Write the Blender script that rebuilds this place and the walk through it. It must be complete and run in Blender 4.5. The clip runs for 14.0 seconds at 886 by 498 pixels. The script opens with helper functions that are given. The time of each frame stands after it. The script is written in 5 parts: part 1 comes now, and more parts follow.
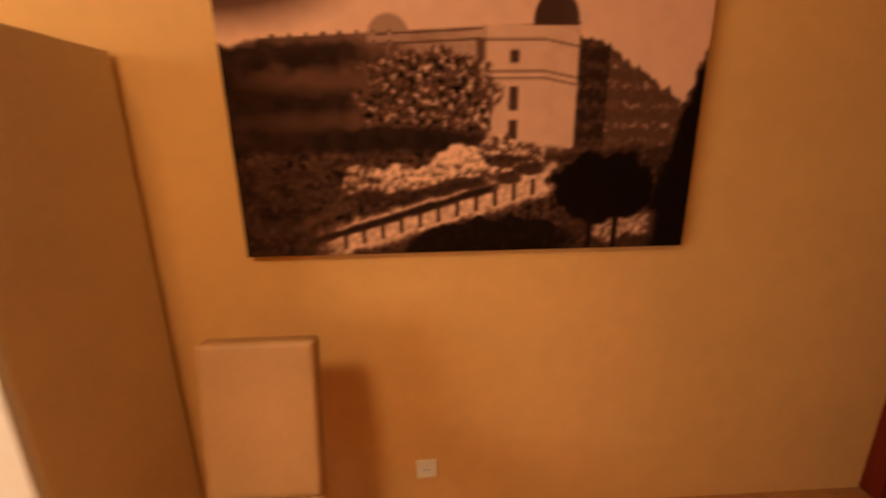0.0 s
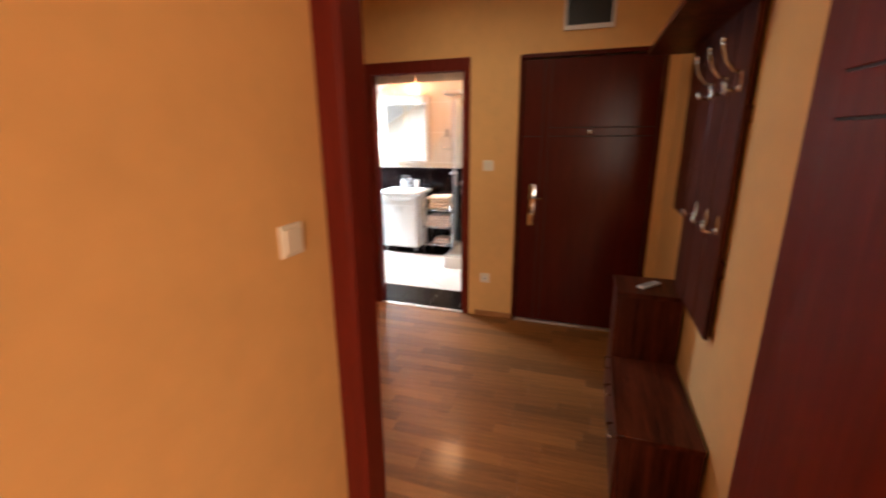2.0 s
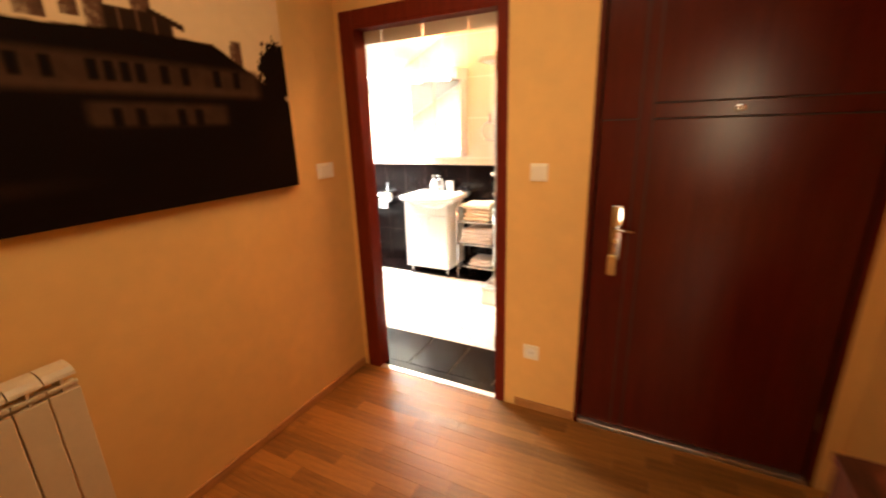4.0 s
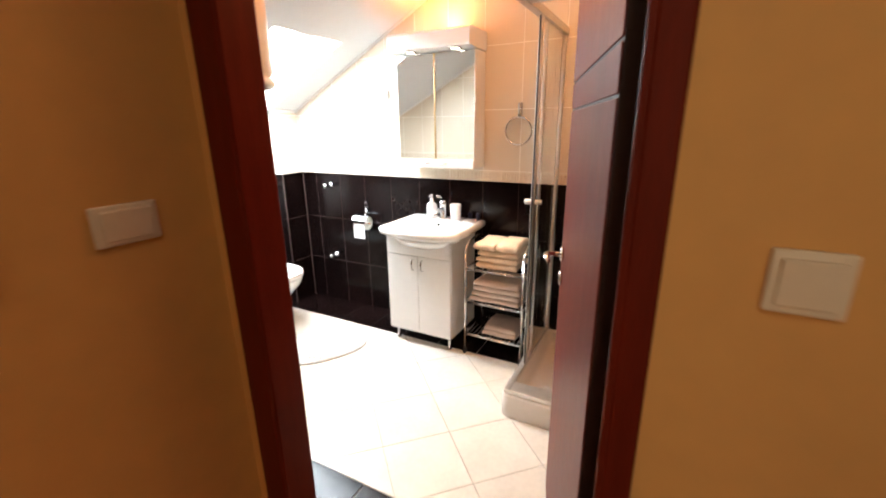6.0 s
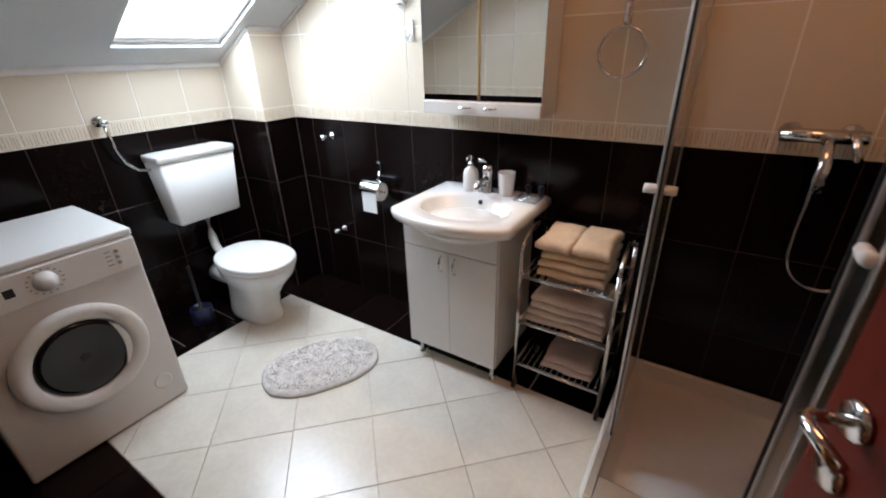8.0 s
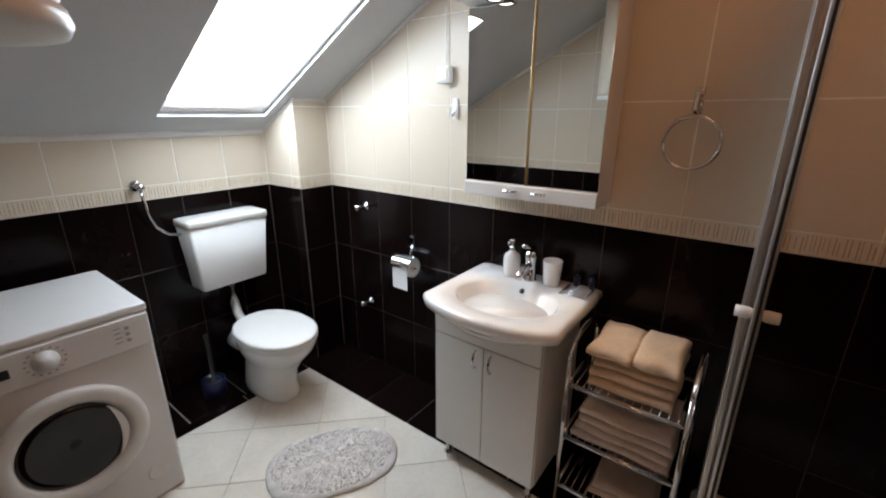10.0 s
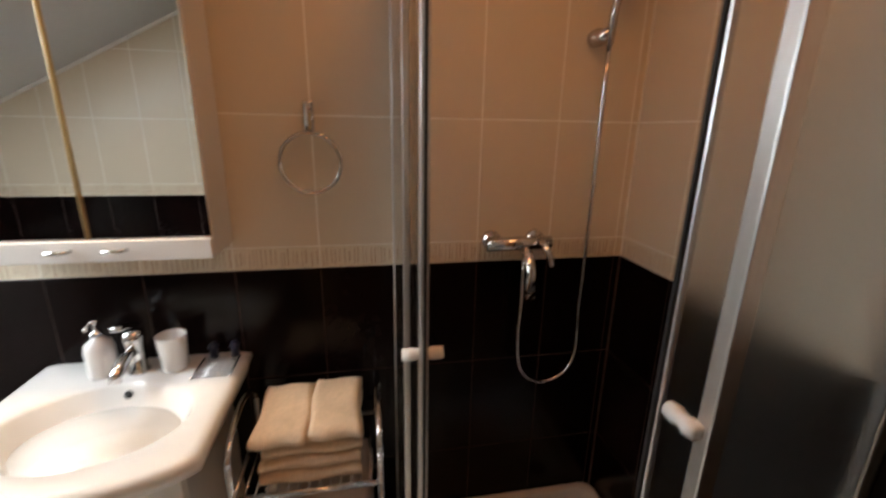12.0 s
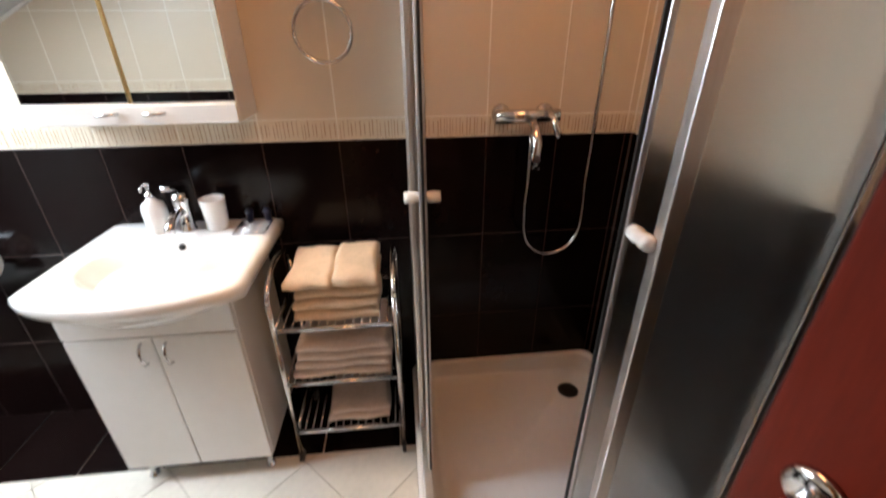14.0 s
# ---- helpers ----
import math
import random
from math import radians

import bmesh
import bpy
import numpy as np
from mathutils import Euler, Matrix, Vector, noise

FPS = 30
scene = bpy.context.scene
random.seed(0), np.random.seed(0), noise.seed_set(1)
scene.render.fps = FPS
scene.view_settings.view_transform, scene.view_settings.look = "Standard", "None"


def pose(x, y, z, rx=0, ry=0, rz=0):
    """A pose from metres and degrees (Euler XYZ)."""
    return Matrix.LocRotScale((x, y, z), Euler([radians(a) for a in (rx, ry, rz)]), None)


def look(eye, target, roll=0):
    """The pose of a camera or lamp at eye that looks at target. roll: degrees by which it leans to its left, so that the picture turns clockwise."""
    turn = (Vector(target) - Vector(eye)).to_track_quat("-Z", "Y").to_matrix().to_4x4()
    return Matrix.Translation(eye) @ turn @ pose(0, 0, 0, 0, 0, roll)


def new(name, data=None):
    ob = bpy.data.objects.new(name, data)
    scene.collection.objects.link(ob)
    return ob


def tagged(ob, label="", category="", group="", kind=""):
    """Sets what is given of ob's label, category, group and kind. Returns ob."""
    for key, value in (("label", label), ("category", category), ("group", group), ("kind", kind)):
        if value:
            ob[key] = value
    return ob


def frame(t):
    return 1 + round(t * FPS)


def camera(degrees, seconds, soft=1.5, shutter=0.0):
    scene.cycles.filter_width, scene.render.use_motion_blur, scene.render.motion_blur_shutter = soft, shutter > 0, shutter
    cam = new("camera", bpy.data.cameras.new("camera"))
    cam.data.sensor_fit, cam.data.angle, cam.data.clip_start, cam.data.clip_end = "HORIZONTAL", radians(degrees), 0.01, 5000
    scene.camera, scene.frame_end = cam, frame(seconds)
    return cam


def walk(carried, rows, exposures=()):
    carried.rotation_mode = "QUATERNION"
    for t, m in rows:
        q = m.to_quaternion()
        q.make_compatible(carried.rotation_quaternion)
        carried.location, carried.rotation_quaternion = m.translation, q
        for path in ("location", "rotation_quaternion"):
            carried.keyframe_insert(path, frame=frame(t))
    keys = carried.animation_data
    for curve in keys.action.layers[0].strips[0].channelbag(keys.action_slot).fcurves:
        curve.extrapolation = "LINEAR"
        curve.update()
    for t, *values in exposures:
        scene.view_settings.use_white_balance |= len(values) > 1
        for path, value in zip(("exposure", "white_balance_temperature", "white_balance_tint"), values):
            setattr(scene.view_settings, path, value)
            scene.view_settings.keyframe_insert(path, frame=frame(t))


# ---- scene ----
cam = camera(93.3, 14.0, soft=1.9, shutter=0.5)
METRES, EYE, TILT, LEAN, TURN = 6.0, 1.5, 0.0, 0.0, -2.8
ROWS = [
    (0.0, 0.0, 0.0, 0.0, -0.22, -15.54, 0.81),
    (0.5, 0.0149, 0.0374, 0.0012, -13.26, -14.0, 0.99),
    (1.0, 0.0461, 0.0774, -0.0023, -30.92, -15.31, 2.02),
    (1.5, 0.0944, 0.1092, 0.0012, -50.41, -15.64, -0.07),
    (2.0, 0.1385, 0.1216, 0.0019, -68.26, -15.07, 0.36),
    (2.5, 0.1864, 0.1256, 0.0015, -79.45, -16.19, 1.28),
    (3.0, 0.2541, 0.1262, 0.0035, -76.63, -16.82, -1.12),
    (3.5, 0.3106, 0.1447, 0.0007, -69.73, -16.15, 0.93),
    (4.0, 0.3644, 0.1749, 0.002, -60.03, -16.61, 1.77),
    (4.2, 0.3900, 0.1885, 0.001, -56.3, -17.0, 2.0),
    (6.5, 0.6235, 0.327, -0.0046, -60.94, -17.51, 0.82),
    (7.0, 0.6659, 0.3547, -0.0049, -63.25, -21.05, 1.99),
    (7.5, 0.6976, 0.3686, -0.0063, -59.42, -22.06, 1.62),
    (8.0, 0.7132, 0.3841, -0.0084, -54.51, -25.2, 1.55),
    (10.5, 0.7523, 0.4176, 0.0039, -51.05, -15.76, -0.87),
    (11.0, 0.7745, 0.4268, 0.0014, -71.63, -16.63, -1.51),
    (11.5, 0.7919, 0.4307, 0.0029, -89.66, -17.06, -0.44),
    (12.0, 0.7954, 0.4232, 0.0048, -97.69, -15.9, -0.98),
    (12.5, 0.7918, 0.4191, 0.0163, -99.31, -5.63, 0.45),
    (13.0, 0.7879, 0.4186, 0.0119, -98.74, -10.52, 0.02),
    (13.5, 0.7813, 0.4167, -0.0024, -95.26, -19.39, 0.41),
    (14.0, 0.7702, 0.4119, -0.0134, -93.13, -27.03, 0.32),
]
# stops, kelvin, tint: the clip's own exposure and white balance drift
EXPOSURES = [(0, 0.0, 6150, 10), (0.5, 0.2, 5650, 10), (1.0, 0.5, 5600, 10), (1.5, 0.75, 5400, 10), (2.0, 0.85, 5450, 10), (2.5, 1.15, 6200, 10), (3.0, 1.5, 6600, 10), (3.5, 1.5, 6650, 10), (4.2, 1.55, 7100, 10),
             (6.3, -0.05, 6100, 10), (6.6, -0.35, 6000, 10), (7.0, -0.75, 5850, 10), (7.5, -1.1, 5750, 10), (8.2, -1.4, 5750, 10), (10.3, -1.8, 5900, 10), (11.0, -1.95, 5950, 10), (11.5, -1.8, 6200, 10), (12.0, -1.35, 6400, 10), (12.5, -0.85, 6600, 10), (13.2, -0.65, 6400, 10), (14.0, -0.55, 6000, 10)]
walk(cam, [(t, pose(0, 0, EYE, TILT, LEAN, TURN) @ pose(METRES * x, METRES * y, METRES * z, 90 + pitch, roll, yaw)) for t, x, y, z, yaw, pitch, roll in ROWS], EXPOSURES)

# ---- light ----
world = bpy.data.worlds.new("sky_world")
scene.world = world
world.use_nodes = True
wn = world.node_tree
sky = wn.nodes.new("ShaderNodeTexSky")
sky.sky_type, sky.sun_disc = "NISHITA", False
sky.sun_elevation, sky.sun_rotation = radians(50), radians(200)
wn.links.new(sky.outputs[0], wn.nodes["Background"].inputs[0])
wn.nodes["Background"].inputs[1].default_value = 0.15


def area_lamp(name, m, w, h, watts, color, spread=180):
    d = bpy.data.lights.new(name, "AREA")
    d.shape, d.size, d.size_y, d.energy, d.color, d.spread = "RECTANGLE", w, h, watts, color, radians(spread)
    ob = new(name, d)
    ob.matrix_world = m
    return ob


WARM = (1.0, 0.62, 0.30)
SLOPE = math.atan(0.52)
DAY = (0.86, 0.95, 1.0)
# daylight in the opening of the roof window
area_lamp("daylight_roof_window", pose(5.62, 4.05, 1.43 + 0.52 * 0.62 + 0.012, -math.degrees(SLOPE), 0, 0), 0.535, 1.055, 55, DAY)
# daylight in the west window of the first room
area_lamp("daylight_room_window", look((-2.53, -0.6, 1.5), (0, -0.5, 1.35)), 1.5, 1.3, 48, (1.0, 0.74, 0.47))
# added warm fill under the first room's ceiling, no fitting there
area_lamp("room_warm_fill", pose(-0.9, -0.5, 2.50), 0.4, 0.4, 35, (1.0, 0.63, 0.28))
# invented broad fill that lifts the hall walls; the hall has no lit lamp
area_lamp("hall_wall_fill", pose(2.9, 1.45, 2.53), 1.0, 1.0, 6, (1.0, 0.80, 0.52))
# orange fill added to tint the tiles by the shower, not a real lamp
area_lamp("bath_orange_fill", pose(5.2, 2.0, 2.50), 0.5, 0.5, 16, (1.0, 0.43, 0.15))
area_lamp("cabinet_top_light", look((6.03, 2.93, 2.05), (6.13, 2.9, 2.6)), 0.07, 0.42, 7.0, (1.0, 0.30, 0.09))

# halogen spots under the mirror cabinet's canopy
for y in (2.79, 3.10):
    area_lamp("canopy_spot", look((5.955, y, 1.893), (5.90, y, 0.8)), 0.04, 0.04, 3.2, (1.0, 0.72, 0.44), 110)

# ---- materials ----


def mat(name, color, rough=0.5, metal=0.0, vary=0.08, scale=6.0, bump=0.0, bscale=60.0, stretch=(1, 1, 1), piece=0.0, coat=0.0, spec=0.5, dark=None):
    """A procedural surface: base colour with variation at two scales, a fine relief and, for pieces, a shade of their own."""
    m = bpy.data.materials.new(name)
    m.use_nodes = True
    n, l = m.node_tree.nodes, m.node_tree.links
    b = n["Principled BSDF"]
    b.inputs["Roughness"].default_value, b.inputs["Metallic"].default_value = rough, metal
    b.inputs["Coat Weight"].default_value = coat
    b.inputs["Coat Roughness"].default_value = 0.12
    b.inputs["Specular IOR Level"].default_value = spec
    tc, mp = n.new("ShaderNodeTexCoord"), n.new("ShaderNodeMapping")
    mp.inputs["Scale"].default_value = stretch
    l.new(tc.outputs["Object"], mp.inputs[0])
    big, fine = n.new("ShaderNodeTexNoise"), n.new("ShaderNodeTexNoise")
    big.inputs["Scale"].default_value, fine.inputs["Scale"].default_value = scale, scale * 9
    big.inputs["Detail"].default_value, fine.inputs["Detail"].default_value = 4, 5
    for t in (big, fine):
        l.new(mp.outputs[0], t.inputs["Vector"])
    add = n.new("ShaderNodeMath")
    add.operation = "MULTIPLY_ADD"
    add.inputs[1].default_value = 0.6
    l.new(big.outputs[0], add.inputs[0])
    sc = n.new("ShaderNodeMath")
    sc.operation = "MULTIPLY"
    sc.inputs[1].default_value = 0.4
    l.new(fine.outputs[0], sc.inputs[0])
    l.new(sc.outputs[0], add.inputs[2])
    val = add.outputs[0]
    if piece:
        oi, pm = n.new("ShaderNodeObjectInfo"), n.new("ShaderNodeMath")
        pm.operation = "MULTIPLY_ADD"
        pm.inputs[1].default_value = piece
        l.new(oi.outputs["Random"], pm.inputs[0])
        off = n.new("ShaderNodeMath")
        off.operation = "SUBTRACT"
        off.inputs[1].default_value = piece / 2
        l.new(val, off.inputs[0])
        l.new(off.outputs[0], pm.inputs[2])
        val = pm.outputs[0]
    ramp = n.new("ShaderNodeValToRGB")
    c = np.array(color)
    lo = np.array(dark) if dark else c * (1 - vary * 2.2)
    hi = np.minimum(c * (1 + vary * 1.6), 0.95)
    ramp.color_ramp.elements[0].position, ramp.color_ramp.elements[1].position = 0.3, 0.7
    ramp.color_ramp.elements[0].color, ramp.color_ramp.elements[1].color = (*lo, 1), (*hi, 1)
    l.new(val, ramp.inputs[0])
    l.new(ramp.outputs[0], b.inputs["Base Color"])
    rr = n.new("ShaderNodeMapRange")
    rr.inputs["To Min"].default_value, rr.inputs["To Max"].default_value = rough * 0.8, min(1, rough * 1.25)
    l.new(fine.outputs[0], rr.inputs[0])
    l.new(rr.outputs[0], b.inputs["Roughness"])
    if bump:
        bn, bp = n.new("ShaderNodeTexNoise"), n.new("ShaderNodeBump")
        bn.inputs["Scale"].default_value, bn.inputs["Detail"].default_value = bscale, 4
        l.new(mp.outputs[0], bn.inputs["Vector"])
        bp.inputs["Strength"].default_value, bp.inputs["Distance"].default_value = bump, 0.004
        l.new(bn.outputs[0], bp.inputs["Height"])
        l.new(bp.outputs[0], b.inputs["Normal"])
    return m


def glow(name, color, strength):
    m = bpy.data.materials.new(name)
    m.use_nodes = True
    b = m.node_tree.nodes["Principled BSDF"]
    b.inputs["Base Color"].default_value = (*color, 1)
    b.inputs["Emission Color"].default_value = (*color, 1)
    b.inputs["Emission Strength"].default_value = strength
    return m


def glass(name, color, rough):
    m = bpy.data.materials.new(name)
    m.use_nodes = True
    b = m.node_tree.nodes["Principled BSDF"]
    b.inputs["Base Color"].default_value = (*color, 1)
    b.inputs["Roughness"].default_value, b.inputs["IOR"].default_value = rough, 1.45
    b.inputs["Transmission Weight"].default_value = 1.0
    if rough > 0.1:
        n, l = m.node_tree.nodes, m.node_tree.links
        t, r = n.new("ShaderNodeTexNoise"), n.new("ShaderNodeMapRange")
        t.inputs["Scale"].default_value = 3
        r.inputs["To Min"].default_value, r.inputs["To Max"].default_value = rough * 0.97, rough * 1.03
        l.new(t.outputs[0], r.inputs[0])
        l.new(r.outputs[0], b.inputs["Roughness"])
    return m


M_WALL = mat("ochre_paint", (0.74, 0.44, 0.155), 0.75, vary=0.05, scale=1.5, bump=0.12, bscale=160)
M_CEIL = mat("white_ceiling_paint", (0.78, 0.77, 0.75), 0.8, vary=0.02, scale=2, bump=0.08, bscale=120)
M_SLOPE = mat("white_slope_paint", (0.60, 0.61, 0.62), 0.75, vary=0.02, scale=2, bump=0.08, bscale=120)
M_LAMINATE = mat("laminate_strip", (0.27, 0.112, 0.027), 0.40, vary=0.2, scale=9, stretch=(6, 0.6, 1), bump=0.05, bscale=90, piece=0.34, coat=0.2)
M_SKIRT = mat("laminate_skirting", (0.42, 0.19, 0.065), 0.4, vary=0.15, scale=8, stretch=(1, 1, 6))
M_REDWOOD = mat("mahogany_veneer", (0.135, 0.015, 0.0065), 0.42, vary=0.13, scale=7, stretch=(5, 5, 0.5), bump=0.04, bscale=60, coat=0.0, spec=0.14)
M_DARKDOOR = mat("dark_cherry_door_skin", (0.075, 0.008, 0.0045), 0.20, vary=0.12, scale=6, stretch=(5, 5, 0.5), bump=0.015, bscale=60, spec=0.22)
M_GROOVE = mat("door_groove", (0.02, 0.005, 0.004), 0.6)
M_DARKTILE = mat("dark_brown_tile", (0.0062, 0.0030, 0.0028), 0.18, vary=0.2, scale=5, piece=0.2, bump=0.01, bscale=12, spec=0.15)
M_GROUT_D = mat("brown_grout", (0.060, 0.037, 0.032), 0.9, vary=0.12, scale=20)
M_CREAM = mat("cream_wall_tile", (0.66, 0.57, 0.45), 0.30, vary=0.010, scale=1.2, piece=0.10, spec=0.35)
M_GROUT_L = mat("pale_grout", (0.86, 0.82, 0.75), 0.9, vary=0.06, scale=20)
M_BORDER = mat("border_tile", (0.72, 0.64, 0.51), 0.2, vary=0.03, scale=6)
M_STRIPE = mat("border_stripe", (0.42, 0.27, 0.15), 0.3, vary=0.1, scale=10)
M_FLOORTILE = mat("cream_floor_tile", (0.70, 0.66, 0.58), 0.22, vary=0.05, scale=5, piece=0.12, bump=0.02, bscale=20)
M_GROUT_F = mat("floor_grout", (0.60, 0.55, 0.47), 0.9, vary=0.1, scale=20)
M_WHITE = mat("white_lacquer", (0.74, 0.73, 0.71), 0.30, vary=0.015, scale=3)
M_CERAMIC = mat("glazed_ceramic", (0.80, 0.79, 0.77), 0.08, vary=0.01, scale=3, coat=0.5)
M_PLASTIC = mat("white_plastic", (0.78, 0.77, 0.74), 0.35, vary=0.01, scale=5)
M_IVORY = mat("ivory_switch_plastic", (0.80, 0.74, 0.62), 0.4, vary=0.02, scale=5)
M_ACRYL = mat("white_acrylic_tray", (0.76, 0.73, 0.70), 0.2, vary=0.02, scale=4)
M_CHROME = mat("chrome", (0.62, 0.62, 0.63), 0.10, metal=1, vary=0.02)
M_ALU = mat("brushed_aluminium", (0.70, 0.69, 0.68), 0.38, metal=1, vary=0.05, scale=20, stretch=(1, 1, 0.1))
M_BRASS = mat("brass_cylinder", (0.62, 0.46, 0.22), 0.3, metal=1, vary=0.04)
M_BLACK = mat("black_plastic", (0.015, 0.015, 0.016), 0.45, vary=0.1)
M_GREY = mat("grey_plastic", (0.32, 0.32, 0.33), 0.4, vary=0.05)
M_TOWEL = mat("peach_terry", (0.72, 0.53, 0.36), 0.95, vary=0.08, scale=10, bump=0.9, bscale=350)
M_TOWEL2 = mat("pale_pink_terry", (0.66, 0.55, 0.49), 0.95, vary=0.08, scale=10, bump=0.9, bscale=350)
M_MAT = mat("shaggy_white_cotton", (0.68, 0.65, 0.62), 0.98, vary=0.12, scale=25, bump=1.0, bscale=180)
M_PAPER = mat("tissue_paper", (0.82, 0.82, 0.82), 0.95, vary=0.02, scale=20, bump=0.3, bscale=120)
M_WALNUT = mat("striped_walnut_laminate", (0.085, 0.020, 0.008), 0.42, spec=0.1, vary=0.5, scale=5, stretch=(7, 7, 0.35), coat=0.05)
M_LEATHER = mat("tan_leatherette", (0.42, 0.225, 0.085), 0.55, vary=0.06, scale=6, bump=0.3, bscale=220)
M_BEIGE = mat("beige_melamine", (0.68, 0.54, 0.31), 0.5, vary=0.04, scale=4)
M_ENAMEL = mat("cream_enamel", (0.78, 0.70, 0.58), 0.3, vary=0.02)
M_RADIATOR = mat("cream_radiator_enamel", (0.62, 0.50, 0.33), 0.4, vary=0.03)
M_RED = mat("red_plastic", (0.55, 0.02, 0.02), 0.35, vary=0.05)
M_GREEN = mat("green_plastic", (0.10, 0.35, 0.08), 0.35, vary=0.05)
M_NAVY = mat("navy_plastic", (0.006, 0.009, 0.035), 0.3, vary=0.1)
M_BLUE = mat("blue_plastic", (0.05, 0.22, 0.5), 0.3, vary=0.05)
M_MIRROR = mat("mirror_silver", (0.86, 0.88, 0.87), 0.015, metal=1, vary=0.0)
M_GLASS = glass("clear_shower_glass", (0.96, 0.98, 0.97), 0.02)
M_FROST = glass("frosted_glass", (0.92, 0.94, 0.93), 0.28)
M_PORT = mat("dark_porthole_glass", (0.006, 0.0055, 0.005), 0.05, vary=0.2, spec=0.5)
M_WALNUT_H = mat("striped_walnut_laminate_level", (0.085, 0.020, 0.008), 0.42, spec=0.1, vary=0.5, scale=5, stretch=(0.35, 7, 7), coat=0.05)
M_BULB = glow("halogen_bulb", (1.0, 0.85, 0.62), 14)
M_DAYPANE = glow("overcast_sky_backdrop", (1.0, 1.0, 1.0), 12.0)


def ink_print(name):
    """A matt canvas print; its picture is laid down as ink tones on the canvas mesh."""
    m = bpy.data.materials.new(name)
    m.use_nodes = True
    n, l = m.node_tree.nodes, m.node_tree.links
    b, at = n["Principled BSDF"], n.new("ShaderNodeAttribute")
    at.attribute_name = "ink"
    b.inputs["Roughness"].default_value, b.inputs["Specular IOR Level"].default_value = 0.75, 0.03
    weave, bp = n.new("ShaderNodeTexNoise"), n.new("ShaderNodeBump")
    weave.inputs["Scale"].default_value = 500
    bp.inputs["Strength"].default_value, bp.inputs["Distance"].default_value = 0.2, 0.001
    l.new(weave.outputs[0], bp.inputs["Height"])
    l.new(bp.outputs[0], b.inputs["Normal"])
    l.new(at.outputs["Color"], b.inputs["Base Color"])
    return m


M_PRINT = ink_print("canvas_print_ink")
M_CANVAS = mat("dark_canvas_edge", (0.03, 0.016, 0.012), 0.7, spec=0.1, vary=0.2, scale=8)

# ---- mesh helpers ----


def mesh_of(name, bm, material, smooth=False):
    me = bpy.data.meshes.new(name)
    bmesh.ops.recalc_face_normals(bm, faces=bm.faces[:])
    bm.to_mesh(me)
    bm.free()
    for m in (material if isinstance(material, (list, tuple)) else [material]):
        me.materials.append(m)
    if smooth:
        for p in me.polygons:
            p.use_smooth = True
    return me


def part(name, bm, material, parent=None, label="", smooth=False):
    ob = new(name, mesh_of(name, bm, material, smooth))
    if parent:
        ob.parent = parent
    if label:
        ob["label"] = label
    return ob


def thing(name, label, category, group="", m=None):
    ob = new(name)
    ob.empty_display_size = 0.05
    if m:
        ob.matrix_world = m
    return tagged(ob, label, category, group)


def structure(ob, label, category="wall"):
    return tagged(ob, label, category, "", "structure")


def box(x0, x1, y0, y1, z0, z1, bevel=0.0, bm=None, seg=2):
    own = bm is None
    b = bmesh.new()
    bmesh.ops.create_cube(b, size=1)
    for v in b.verts:
        v.co = Vector(((x0 + x1) / 2 + v.co.x * (x1 - x0), (y0 + y1) / 2 + v.co.y * (y1 - y0), (z0 + z1) / 2 + v.co.z * (z1 - z0)))
    if bevel:
        bmesh.ops.bevel(b, geom=b.edges[:], offset=bevel, segments=seg, profile=0.5, affect="EDGES")
    return b if own else join(bm, b)


def join(bm, b):
    me = bpy.data.meshes.new("tmp")
    b.to_mesh(me)
    b.free()
    bm.from_mesh(me)
    bpy.data.meshes.remove(me)
    return bm


def moved(bm, m):
    bmesh.ops.transform(bm, matrix=m, verts=bm.verts[:])
    return bm


def tube(points, r, bm=None, n=10, closed=False):
    """A round bar along points."""
    b = bm or bmesh.new()
    pts = [Vector(p) for p in points]
    rings = []
    for i, p in enumerate(pts):
        if closed:
            d = pts[(i + 1) % len(pts)] - pts[i - 1]
        else:
            d = pts[min(i + 1, len(pts) - 1)] - pts[max(i - 1, 0)]
        q = d.to_track_quat("Z", "Y")
        rings.append([b.verts.new(p + q @ Vector((r * math.cos(a), r * math.sin(a), 0))) for a in [2 * math.pi * k / n for k in range(n)]])
    m = len(rings)
    for i in range(m if closed else m - 1):
        a, c = rings[i], rings[(i + 1) % m]
        for k in range(n):
            b.faces.new((a[k], a[(k + 1) % n], c[(k + 1) % n], c[k]))
    if not closed:
        b.faces.new(rings[0][::-1])
        b.faces.new(rings[-1])
    return b


def lathe(profile, n=32, bm=None, m=None):
    """A turned body round z from (radius, height) pairs."""
    b = bmesh.new()
    rings = [[b.verts.new((r * math.cos(2 * math.pi * k / n), r * math.sin(2 * math.pi * k / n), z)) for k in range(n)] for r, z in profile]
    for a, c in zip(rings, rings[1:]):
        for k in range(n):
            b.faces.new((a[k], a[(k + 1) % n], c[(k + 1) % n], c[k]))
    closed = profile[0] == profile[-1]
    if profile[0][0] > 1e-4 and not closed:
        b.faces.new(rings[0][::-1])
    if profile[-1][0] > 1e-4 and not closed:
        b.faces.new(rings[-1])
    bmesh.ops.remove_doubles(b, verts=b.verts[:], dist=1e-5)
    if m:
        moved(b, m)
    return join(bm, b) if bm else b


